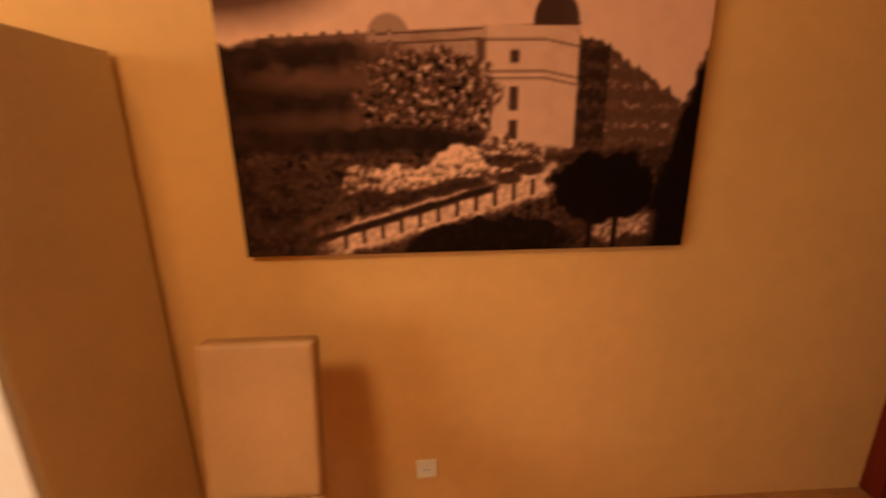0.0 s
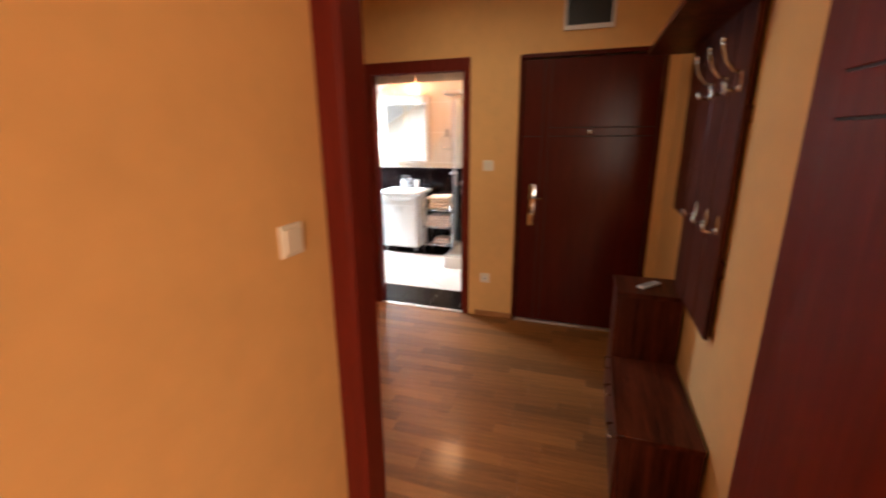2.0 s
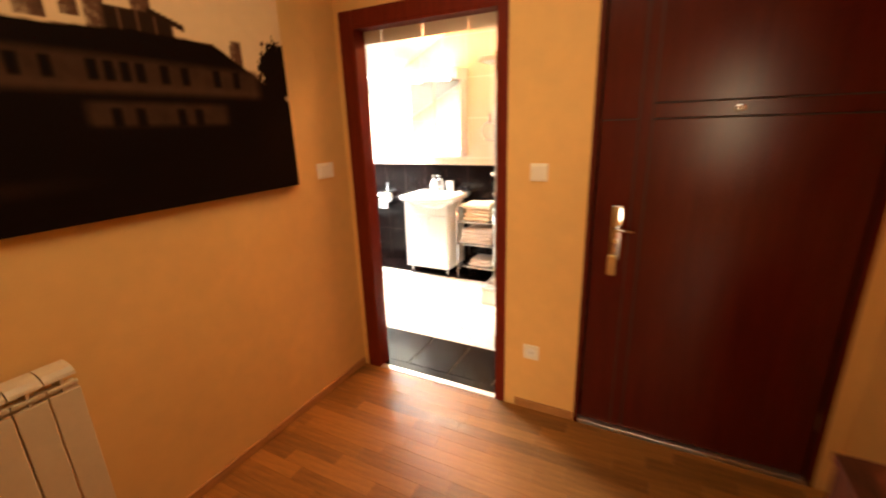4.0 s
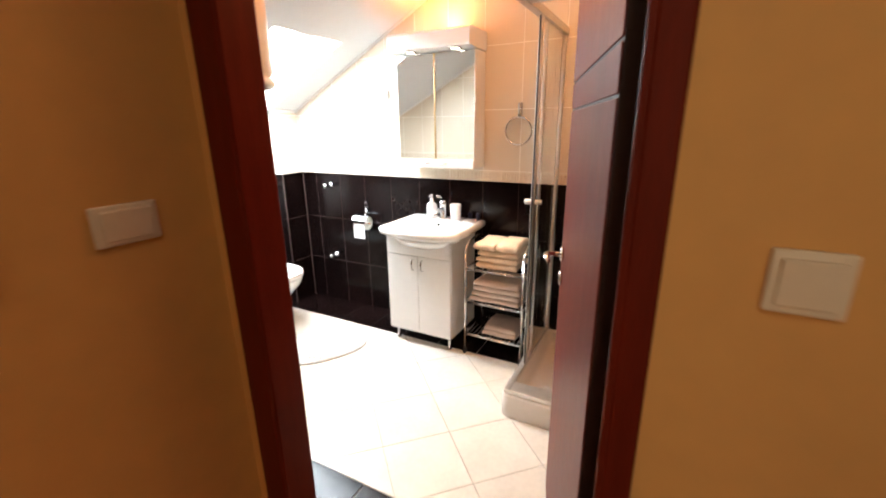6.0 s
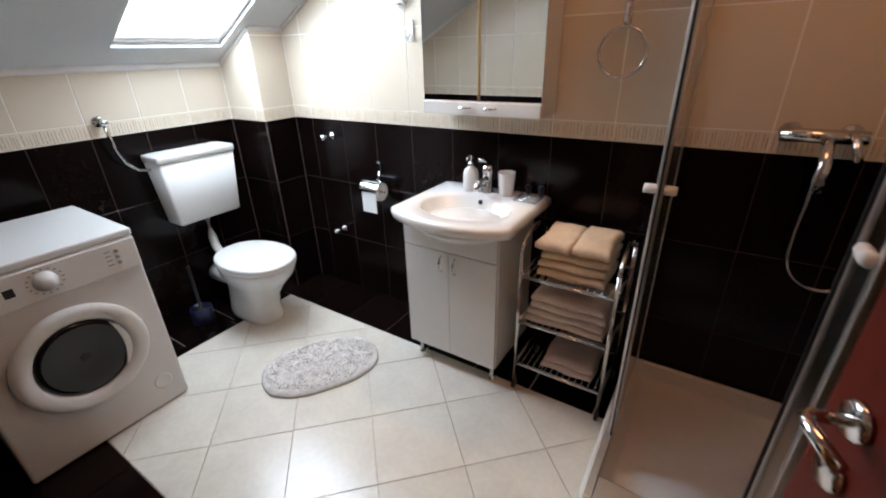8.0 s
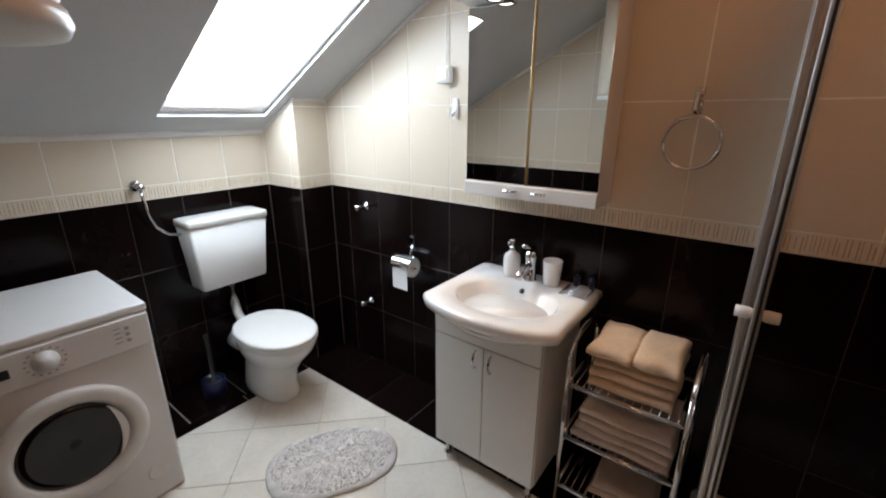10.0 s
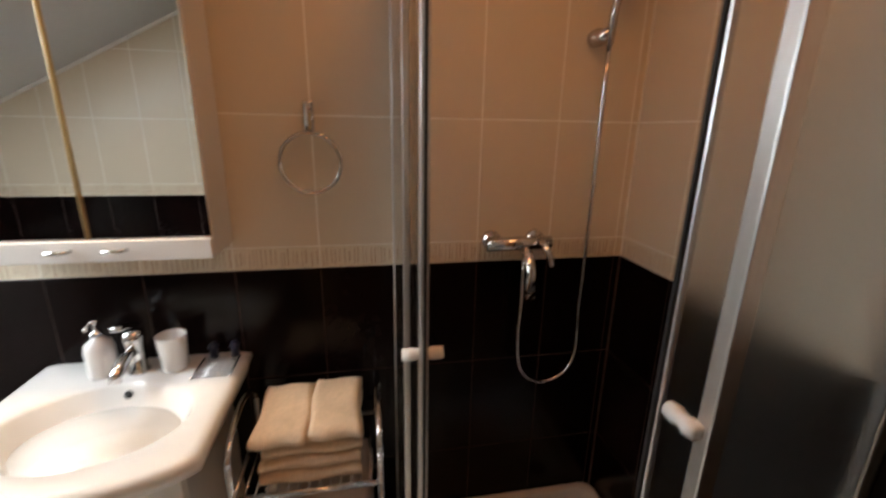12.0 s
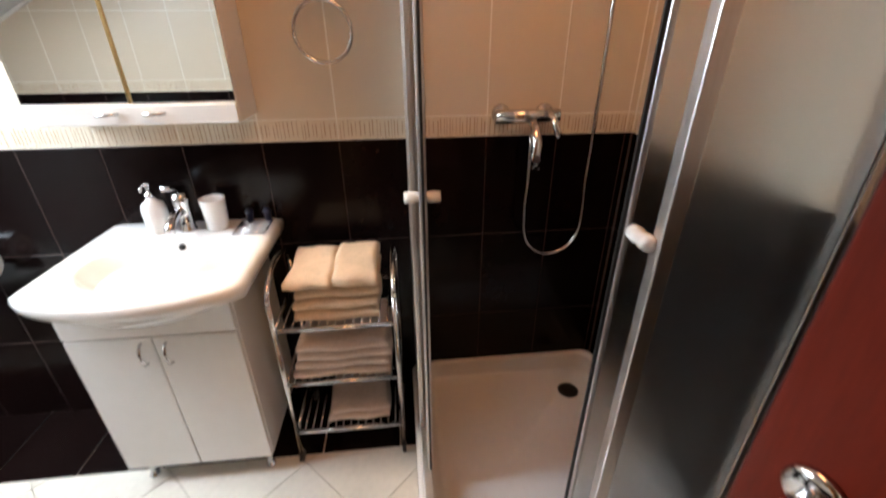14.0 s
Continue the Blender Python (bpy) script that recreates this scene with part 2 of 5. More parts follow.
def prism(pts, z0, z1, bm=None):
    """A flat outline pulled up from z0 to z1."""
    b = bm or bmesh.new()
    lo = [b.verts.new((x, y, z0)) for x, y in pts]
    hi = [b.verts.new((x, y, z1)) for x, y in pts]
    n = len(pts)
    for i in range(n):
        b.faces.new((lo[i], lo[(i + 1) % n], hi[(i + 1) % n], hi[i]))
    b.faces.new(lo[::-1])
    b.faces.new(hi)
    return b


def loft(rings, bm=None, cap=True):
    b = bm or bmesh.new()
    vs = [[b.verts.new(p) for p in r] for r in rings]
    n = len(vs[0])
    for a, c in zip(vs, vs[1:]):
        for k in range(n):
            b.faces.new((a[k], a[(k + 1) % n], c[(k + 1) % n], c[k]))
    if cap:
        b.faces.new(vs[0][::-1])
        b.faces.new(vs[-1])
    return b


def oval(cx, cy, rx, ry, z, n=40, power=2.0):
    out = []
    for k in range(n):
        a = 2 * math.pi * k / n
        c, s = math.cos(a), math.sin(a)
        out.append((cx + rx * math.copysign(abs(c) ** (2 / power), c), cy + ry * math.copysign(abs(s) ** (2 / power), s), z))
    return out


# ---- large structure ----
WEST, EAST, SOUTH, NORTH = -2.6, 4.18, 0.17, 2.575      # first room's west wall; hall's walls
PART0, PART1 = 1.875, 1.97                               # partition of the first room and the hall
BX0, BX1, BY0, BY1 = 4.265, 6.17, 1.42, 4.67             # bathroom
CEIL, BZ = 2.60, 0.0


def wall(name, blocks, material, label):
    b = bmesh.new()
    for k in blocks:
        box(*k, bm=b)
    return structure(part(name, b, material), label)


def slope_z(y):
    return 1.43 + 0.52 * (4.67 - y)


structure(part("floor", box(WEST - 0.2, EAST + 0.005, -2.7, 2.8, -0.12, -0.010), M_SKIRT), "brown laminate floor base of room and hall", "floor")
structure(part("floor_bath", box(EAST + 0.005, BX1 + 0.2, BY0 - 0.2, BY1 + 0.2, -0.12, 0.0), M_GROUT_F), "tiled bathroom floor with pale and dark tiles", "floor")
structure(part("ceiling", box(WEST - 0.2, EAST + 0.16, -2.7, 2.8, CEIL, CEIL + 0.12), M_CEIL), "white painted ceiling of room and hall", "ceiling")
wall("wall_room_north", [(WEST - 0.15, PART0, 1.38, 1.53, -0.01, CEIL)], M_WALL, "ochre painted plaster wall behind a large picture")
wall("wall_room_west", [(WEST - 0.15, WEST, -2.5, -1.4, -0.01, CEIL), (WEST - 0.15, WEST, 0.2, 1.38, -0.01, CEIL), (WEST - 0.15, WEST, -1.4, 0.2, -0.01, 0.8), (WEST - 0.15, WEST, -1.4, 0.2, 2.2, CEIL)], M_WALL, "ochre painted plaster wall with a window opening")
wall("wall_room_south", [(WEST - 0.15, PART1, -2.65, -2.5, -0.01, CEIL)], M_WALL, "plain ochre painted plaster wall")
DY0, DY1 = 0.265, 1.30
wall("wall_partition", [(PART0, PART1, -2.5, DY0 - 0.03, -0.01, CEIL), (PART0, PART1, DY1 + 0.03, NORTH, -0.01, CEIL), (PART0, PART1, DY0 - 0.03, DY1 + 0.03, 2.08, CEIL)], M_WALL, "ochre painted partition with a doorway")
wall("wall_hall_north", [(PART0, EAST + 0.16, NORTH, NORTH + 0.15, -0.01, CEIL)], M_WALL, "ochre painted hall wall with a dark picture")
wall("wall_hall_south", [(PART1, EAST + 0.16, SOUTH - 0.15, SOUTH, -0.01, CEIL)], M_WALL, "ochre painted hall wall behind a coat rack")
OY0, OY1 = 1.625, 2.475                                   # bathroom doorway
EY0, EY1 = 0.24, 1.22                                   # entrance doorway
wall("wall_hall_east", [(EAST, BX0 - 0.012, OY1, NORTH, -0.01, CEIL), (EAST, BX0 - 0.012, EY1, OY0, -0.01, CEIL), (EAST, BX0 - 0.012, OY0, OY1, 2.03, CEIL),
                        (EAST, BX0 - 0.012, SOUTH, EY0, -0.01, CEIL), (EAST, BX0 - 0.012, EY0, EY1, 2.08, CEIL)], M_WALL, "pale ochre hall wall with two doorways")
# unseen slab added behind the shut entrance door, keeps outside light out
wall("entrance_backing", [(EAST + 0.3, EAST + 0.36, 0.0, 1.35, -0.01, CEIL)], M_WALL, "unseen slab closing the opening behind the entrance door")

# bathroom shell; tiles stand 8 mm proud of it
wb_e = wall("wall_bath_east", [(BX1 + 0.003, BX1 + 0.15, BY0 - 0.15, BY1 + 0.15, -0.01, 2.75)], M_GROUT_L, "bathroom wall of cream tiles over dark brown tiles")
wb_n = wall("wall_bath_north", [(BX0 - 0.15, BX1 + 0.003, BY1 + 0.003, BY1 + 0.15, -0.01, 1.6)], M_GROUT_L, "low knee wall of cream over dark brown tiles")
wb_s = wall("wall_bath_south", [(BX0 - 0.012, BX1 + 0.003, BY0 - 0.15, BY0 - 0.003, -0.01, 2.75)], M_GROUT_L, "tiled shower wall, cream over dark brown")
wb_w = wall("wall_bath_west", [(BX0 - 0.012, BX0 - 0.003, OY1 + 0.07, BY1 + 0.003, -0.01, 2.75), (BX0 - 0.012, BX0 - 0.003, BY0 - 0.003, OY0 - 0.07, -0.01, 2.75),
                               (BX0 - 0.012, BX0 - 0.003, OY0 - 0.07, OY1 + 0.07, 2.13, 2.75)], M_GROUT_L, "bathroom wall of cream over dark brown tiles beside the door")
wall("wall_bath_west_core", [(EAST, BX0 - 0.012, NORTH + 0.15, BY1 + 0.15, -0.01, 2.75)], M_GROUT_L, "bathroom wall core")
PX, PY = 5.95, 4.34                                     # corner pillar
pillar = wall("wall_pillar", [(PX + 0.003, BX1 + 0.003, PY + 0.003, BY1 + 0.003, -0.01, 1.62)], M_GROUT_L, "tiled corner pillar under the sloping ceiling")

# ceiling of the bathroom: flat part and slope with the roof window's opening
SK = (5.35, 5.89, 3.58, 4.52)


def slope_piece(b, x0, x1, y0, y1, d0=0.0, d1=0.07):
    lo = [(x0, y0, slope_z(y0) + d0), (x1, y0, slope_z(y0) + d0), (x1, y1, slope_z(y1) + d0), (x0, y1, slope_z(y1) + d0)]
    hi = [(x, y, z - d0 + d1) for x, y, z in lo]
    vs = [b.verts.new(p) for p in lo + hi]
    for f in ((3, 2, 1, 0), (4, 5, 6, 7), (0, 1, 5, 4), (1, 2, 6, 5), (2, 3, 7, 6), (3, 0, 4, 7)):
        b.faces.new([vs[i] for i in f])
    return b


b = bmesh.new()
YF = 4.67 - (CEIL - 1.43) / 0.52
slope_piece(b, BX0 - 0.1, BX1 + 0.1, YF, SK[2])
slope_piece(b, BX0 - 0.1, BX1 + 0.1, SK[3], BY1 + 0.1)
slope_piece(b, BX0 - 0.1, SK[0], SK[2], SK[3])
slope_piece(b, SK[1], BX1 + 0.1, SK[2], SK[3])
box(BX0 - 0.1, BX1 + 0.1, BY0 - 0.1, YF, CEIL, CEIL + 0.2, bm=b)
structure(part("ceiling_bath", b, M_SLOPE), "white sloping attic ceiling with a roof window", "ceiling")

# roof window
win = structure(thing("window_1", "bright white-framed roof window in the slope", "window"), "bright white-framed roof window in the slope", "window")
b = bmesh.new()
f = 0.008
for x0, x1, y0, y1 in ((SK[0], SK[0] + f, SK[2], SK[3]), (SK[1] - f, SK[1], SK[2], SK[3]), (SK[0] + f, SK[1] - f, SK[2], SK[2] + f), (SK[0] + f, SK[1] - f, SK[3] - f, SK[3])):
    slope_piece(b, x0, x1, y0, y1, 0.022, 0.075)
part("window_frame", b, M_WHITE, win)
pn = part("pane", slope_piece(bmesh.new(), SK[0] + f, SK[1] - f, SK[2] + f, SK[3] - f, 0.034, 0.040), M_GLASS, win)
pn.visible_shadow = False
part("window_handle", moved(box(-0.06, 0.06, -0.01, 0.01, -0.012, 0.012, 0.004), pose((SK[0] + SK[1]) / 2, SK[2] + 0.05, slope_z(SK[2] + 0.05) + 0.045, -27.5)), M_ALU, win)
bd = structure(part("backdrop", slope_piece(bmesh.new(), SK[0] - 1.5, SK[1] + 2.5, SK[2] - 0.9, SK[3] + 3.0, 0.45, 0.47), M_DAYPANE), "white overcast sky beyond the roof window", "sky")

# window of the first room
w2 = structure(thing("window_2", "white-framed room window", "window"), "white-framed room window", "window")
b = bmesh.new()
for k in ((-1.4, -1.34, 0.8, 2.2), (0.14, 0.2, 0.8, 2.2), (-1.34, 0.14, 0.8, 0.86), (-1.34, 0.14, 2.14, 2.2), (-0.63, -0.57, 0.86, 2.14)):
    box(WEST - 0.11, WEST - 0.05, k[0], k[1], k[2], k[3], bm=b)
part("window_frame", b, M_WHITE, w2)
for x0, x1 in ((-1.34, -0.63), (-0.57, 0.14)):
    part("pane", box(WEST - 0.084, WEST - 0.076, x0, x1, 0.86, 2.14), M_GLASS, w2).visible_shadow = False

# skirtings and cornice
structure(part("baseboard", box(PART1, EAST - 0.013, NORTH - 0.012, NORTH, 0, 0.045, 0.003), M_SKIRT), "brown laminate skirting", "skirting")
structure(part("baseboard_east", box(EAST - 0.012, EAST, EY1 + 0.005, OY0 - 0.085, 0, 0.045, 0.003), M_SKIRT), "brown laminate skirting between two doors", "skirting")
structure(part("baseboard_south", box(PART1, EAST - 0.013, SOUTH, SOUTH + 0.012, 0, 0.045, 0.003), M_SKIRT), "brown laminate skirting", "skirting")
b = bmesh.new()
tube([(BX0, BY1 - 0.002, 1.425), (PX - 0.01, BY1 - 0.002, 1.425)], 0.018, b)
tube([(PX + 0.003, BY1, 1.43), (PX + 0.003, PY, slope_z(PY))], 0.014, b)
tube([(PX, PY + 0.002, slope_z(PY) - 0.004), (BX1, PY + 0.002, slope_z(PY) - 0.004)], 0.014, b)
tube([(BX1 - 0.002, PY, slope_z(PY)), (BX1 - 0.002, YF, CEIL)], 0.012, b)
tube([(BX0 + 0.002, BY1, slope_z(BY1)), (BX0 + 0.002, YF, CEIL)], 0.014, b)
structure(part("trim", b, M_WHITE), "white plaster cornice under the slope", "trim")

# ---- doors ----


def door_frame(name, x0, x1, y0, y1, top, material, label, cas=0.075, proud=0.014, cas0=None, cas1=None):
    c0, c1 = cas0 or cas, cas1 or cas
    t = structure(thing(name, label, "door frame"), label, "door frame")
    for ya, yb in ((y0, y0 + 0.03), (y1 - 0.03, y1)):
        part("jamb", box(x0 - proud + 0.002, x1 + proud - 0.002, ya, yb, -0.008, top, 0.003), material, t)
    part("head", box(x0 - proud + 0.002, x1 + proud - 0.002, y0 + 0.03, y1 - 0.03, top - 0.03, top, 0.003), material, t)
    for xa, xb in ((x0 - proud, x0), (x1, x1 + proud)):
        for ya, yb in ((y0 - c0 + 0.02, y0 + 0.02), (y1 - 0.02, y1 + c1 - 0.02)):
            part("casing", box(xa, xb, ya, yb, -0.008, top + cas - 0.02, 0.005), material, t)
        part("casing", box(xa, xb, y0 + 0.02, y1 - 0.02, top - 0.02, top + cas - 0.02, 0.005), material, t)
    return t


door_frame("door_frame_room", PART0, PART1, DY0 - 0.03, DY1 + 0.03, 2.08, M_REDWOOD, "red-brown mahogany frame of the room doorway", cas=0.08)
door_frame("door_frame_bath", EAST, BX0, OY0 - 0.0, OY1 + 0.0, 2.03, M_REDWOOD, "red-brown mahogany frame of the bathroom doorway", cas=0.08, cas0=0.045, cas1=0.085, proud=0.008)


def lever(parent, x, z, side, long_plate=False):
    """Lever handle on a leaf lying along x with its faces towards y; side +1 or -1."""
    y0 = side * 0.02
    h = part("door_handle", bmesh.new(), M_CHROME, parent, "shiny chrome lever handle")
    b = bmesh.new()
    if long_plate:
        join(b, box(x - 0.024, x + 0.024, min(y0, y0 + side * 0.008), max(y0, y0 + side * 0.008), z - 0.15, z + 0.10, 0.004))
    else:
        lathe([(0.001, 0), (0.026, 0), (0.026, 0.006), (0.022, 0.010), (0.001, 0.011)], 24, b, pose(x, y0, z, -90 * side))
        lathe([(0.001, 0), (0.026, 0), (0.026, 0.006), (0.022, 0.010), (0.001, 0.011)], 24, b, pose(x, y0, z - 0.085, -90 * side))
    tube([(x, y0, z), (x, y0 + side * 0.045, z), (x - 0.006, y0 + side * 0.055, z), (x - 0.02, y0 + side * 0.058, z), (x - 0.075, y0 + side * 0.052, z - 0.002)], 0.0085, b)
    h.data = mesh_of("door_handle", b, M_CHROME, True)
    if long_plate:
        part("lock_guard", box(x - 0.012, x + 0.026, min(y0, y0 + side * 0.014), max(y0, y0 + side * 0.014), z - 0.225, z - 0.13, 0.005), M_BRASS, h, "brass lock guard")
        part("lock_cylinder", lathe([(0.001, 0), (0.010, 0), (0.010, 0.012), (0.001, 0.012)], 16, None, pose(x, y0 + side * 0.006, z - 0.06, -90 * side)), M_BRASS, h, "brass lock cylinder")
    return h


def leaf(name, w, h, material, label, handles=(1, -1), plate=False, hx=None, levels=(0.797, 0.757), upright=False):
    """A flush leaf lying along +x from its hinge, with one upright groove and two level grooves routed in."""
    d = structure(thing(name, label, "door"), label, "door")
    gx, g1, g2, g = w - 0.20, h * levels[0], h * levels[1], 0.003
    b = bmesh.new()
    box(0, w, -0.017, 0.017, 0.012, h, 0.002, b)
    part("leaf_core", b, M_GROOVE, d)
    for s in (1, -1):
        ya, yb = (0.017, 0.020) if s > 0 else (-0.020, -0.017)
        plain = ((0.003, w - 0.003, 0.015, g2 - g), (0.003, w - 0.003, g2 + g, g1 - g), (0.003, w - 0.003, g1 + g, h - 0.003))
        for x0, x1, z0, z1 in plain if not upright else ((0.003, gx - g, 0.015, g2 - g), (0.003, gx - g, g2 + g, g1 - g), (0.003, gx - g, g1 + g, h - 0.003),
                               (gx + g, gx + 0.05 - g, 0.015, h - 0.003), (gx + 0.05 + g, w - 0.003, 0.015, g2 - g), (gx + 0.05 + g, w - 0.003, g2 + g, h - 0.003)):
            part("panel", box(x0, x1, ya, yb, z0, z1, 0.0012, None, 1), material, d)
    for s in handles:
        lever(d, w - 0.06 if hx is None else hx, 1.045, s, plate)
    for z in (0.25, h - 0.25):
        part("hinge", lathe([(0.001, 0), (0.008, 0), (0.008, 0.09), (0.001, 0.09)], 12, None, pose(-0.006, 0.018, z)), M_CHROME, d)
    return d


# bathroom leaf, swung into the bathroom
ang = math.degrees(math.atan2(1.885 - 1.672, 5.0 - 4.28))
leaf("door_bath", 0.750, 1.99, M_REDWOOD, "open red-brown mahogany bathroom door with grooves").matrix_world = pose(4.28, 1.672, 0.006, 0, 0, ang)
# room leaf, swung back into the first room
leaf("door_room", 0.84, 2.03, M_REDWOOD, "open red-brown mahogany room door with grooves").matrix_world = pose(1.852, 0.255, 0, 0, 0, 183)
# entrance leaf, shut, and its dark steel frame
e = leaf("door_entrance", EY1 - EY0 - 0.05, 2.05, M_DARKDOOR, "closed dark cherry entrance door with long handle plate", (1,), True, 0.83, (0.765, 0.735), True)
e.matrix_world = pose(EAST + 0.045, EY0 + 0.025, 0.0, 0, 0, 90)
part("peephole", lathe([(0.001, 0), (0.014, 0), (0.014, 0.005), (0.009, 0.007), (0.001, 0.006)], 20, None, pose(0.44, 0.020, 1.537, -90)), M_CHROME, e)
t = structure(thing("door_frame_entrance", "thin dark frame of the entrance door", "door frame"), "thin dark frame of the entrance door", "door frame")
part("jamb", box(EAST - 0.004, EAST + 0.12, EY0 - 0.002, EY0 + 0.022, -0.008, 2.08, 0.003), M_DARKDOOR, t)
part("jamb", box(EAST - 0.004, EAST + 0.12, EY1 - 0.022, EY1 + 0.002, -0.008, 2.08, 0.003), M_DARKDOOR, t)
part("head", box(EAST - 0.004, EAST + 0.12, EY0 + 0.022, EY1 - 0.022, 2.056, 2.084, 0.003), M_DARKDOOR, t)
part("sill", box(EAST - 0.002, EAST + 0.12, EY0 + 0.022, EY1 - 0.022, -0.008, 0.012, 0.003), M_ALU, t)
structure(part("threshold", box(EAST - 0.01, EAST + 0.03, OY0 + 0.03, OY1 - 0.03, -0.009, 0.006, 0.003), M_ALU), "thin metal threshold strip of the bathroom door", "threshold")

# ---- bathroom things ----
# vanity unit with basin
van = thing("vanity_unit", "white lacquered vanity cabinet on chrome legs under a ceramic basin", "vanity")
VX, VY0, VY1, VZ0, VZ1 = 5.775, 2.745, 3.225, 0.10, 0.775
part("body", box(VX + 0.018, 6.16, VY0, VY1, VZ0, VZ1, 0.003), M_WHITE, van)
part("front_panel", box(VX, VX + 0.016, VY0 + 0.002, VY1 - 0.002, 0.655, VZ1, 0.003), M_WHITE, van)
ym = (VY0 + VY1) / 2
for ya, yb, hy in ((VY0 + 0.002, ym - 0.0015, ym - 0.035), (ym + 0.0015, VY1 - 0.002, ym + 0.035)):
    d = part("door", box(VX, VX + 0.016, ya, yb, VZ0 + 0.002, 0.650, 0.003), M_WHITE, van)
    part("handle", tube([(VX, hy, 0.555), (VX - 0.014, hy, 0.560), (VX - 0.022, hy, 0.585), (VX - 0.022, hy, 0.600), (VX - 0.014, hy, 0.625), (VX, hy, 0.630)], 0.0045), M_CHROME, d, "bowed chrome handle", True)
for x in (VX + 0.05, 6.12):
    for y in (VY0 + 0.035, VY1 - 0.035):
        part("leg", lathe([(0.018, 0.0), (0.018, 0.008), (0.010, 0.014), (0.010, 0.085), (0.020, 0.092), (0.020, 0.10)], 16, None, pose(x, y, 0)), M_CHROME, van, "", True)

# basin: bow-fronted slab with an oval bowl
bas = thing("washbasin", "white ceramic bow-fronted washbasin with oval bowl", "washbasin")
BYC, BW = 2.955, 0.285


def basin_outline(inset, z, drop=0.0):
    out = []
    n = 24
    for k in range(n + 1):
        u = -1 + 2 * k / n
        y = BYC + u * (BW - inset)
        x = 5.715 + inset - 0.085 * (1 - u * u) ** 0.8 + drop
        out.append((x, y, z))
    for k in range(1, 8):
        out.append((5.715 + inset + (6.168 - inset - 5.715 - inset) * k / 7 + drop * (1 - k / 7), BYC + BW - inset, z))
    for k in range(1, n):
        out.append((6.168 - inset * 0.2, BYC + (BW - inset) * (1 - 2 * k / n), z))
    for k in range(7, 0, -1):
        out.append((5.715 + inset + (6.168 - inset - 5.715 - inset) * k / 7 + drop * (1 - k / 7), BYC - BW + inset, z))
    return out


def basin_mesh():
    outer = [basin_outline(0.05, 0.776, 0.05), basin_outline(0.018, 0.790, 0.015), basin_outline(0.003, 0.805), basin_outline(0.0, 0.826), basin_outline(0.003, 0.840), basin_outline(0.012, 0.847), basin_outline(0.024, 0.848)]
    n = len(outer[0])
    cx, cy = 5.875, BYC
    angles = [math.atan2((p[1] - cy) / 0.22, (p[0] - cx) / 0.17) for p in outer[-1]]
    inner = []
    for rx, ry, z in ((0.165, 0.215, 0.846), (0.155, 0.205, 0.836), (0.135, 0.185, 0.800), (0.105, 0.145, 0.755), (0.06, 0.08, 0.728), (0.028, 0.030, 0.722)):
        inner.append([(cx + rx * math.cos(a), cy + ry * math.sin(a), z) for a in angles])
    return loft(outer + inner)


part("bowl", basin_mesh(), M_CERAMIC, bas, "", True)
b = bmesh.new()
ap = [oval(5.86, BYC, 0.17, 0.205, 0.745, 40), oval(5.85, BYC, 0.19, 0.225, 0.775, 40), oval(5.85, BYC, 0.195, 0.23, 0.79, 40)]
ap.insert(0, oval(5.87, BYC, 0.12, 0.14, 0.715, 40))
part("apron", loft(ap, b), M_CERAMIC, bas, "", True)
part("drain", lathe([(0.001, 0), (0.021, 0), (0.023, 0.003), (0.014, 0.006), (0.001, 0.006)], 24, None, pose(5.875, BYC, 0.7225)), M_CHROME, bas, "chrome drain", True)
part("overflow", lathe([(0.001, 0), (0.009, 0), (0.011, 0.003), (0.001, 0.004)], 16, None, pose(6.020, BYC, 0.818, 0, -65)), M_BLACK, bas, "dark overflow hole", True)

tap = thing("basin_tap", "chrome single-lever mixer tap on the basin", "tap")
b = lathe([(0.027, 0), (0.027, 0.006), (0.022, 0.012), (0.023, 0.085), (0.026, 0.105), (0.024, 0.128), (0.001, 0.132)], 24, None, pose(6.09, BYC, 0.8465))
part("body", b, M_CHROME, tap, "", True)
part("spout", tube([(6.085, BYC, 0.915), (6.05, BYC, 0.922), (6.005, BYC, 0.912), (5.982, BYC, 0.899), (5.976, BYC, 0.882)], 0.015), M_CHROME, tap, "", True)
part("lever", moved(box(-0.075, 0.02, -0.015, 0.015, -0.007, 0.008, 0.005), pose(6.09, BYC, 0.992, 0, 16)), M_CHROME, tap, "", True)

soap = thing("soap_dispenser", "white ceramic soap dispenser with chrome pump", "dispenser")
part("bottle", lathe([(0.030, 0), (0.033, 0.006), (0.033, 0.07), (0.028, 0.088), (0.014, 0.098), (0.012, 0.106)], 24, None, pose(6.09, 3.045, 0.8475) @ Matrix.Scale(1.12, 4)), M_CERAMIC, soap, "", True)
b = lathe([(0.013, 0.104), (0.013, 0.116), (0.005, 0.118), (0.005, 0.135), (0.010, 0.137), (0.010, 0.145), (0.001, 0.147)], 16, None, pose(6.09, 3.045, 0.8475) @ Matrix.Scale(1.12, 4))
tube([(6.09, 3.045, 1.006), (6.062, 3.045, 1.006), (6.05, 3.045, 0.998)], 0.0045, b)
part("pump", b, M_CHROME, soap, "chrome pump head", True)
cup = thing("tumbler", "white ceramic toothbrush tumbler", "tumbler")
part("wall", lathe([(0.028, 0), (0.031, 0.004), (0.036, 0.092), (0.036, 0.096), (0.033, 0.096), (0.028, 0.008), (0.001, 0.008)], 28, None, pose(6.095, 2.862, 0.8475) @ Matrix.Scale(1.1, 4)), M_CERAMIC, cup, "", True)
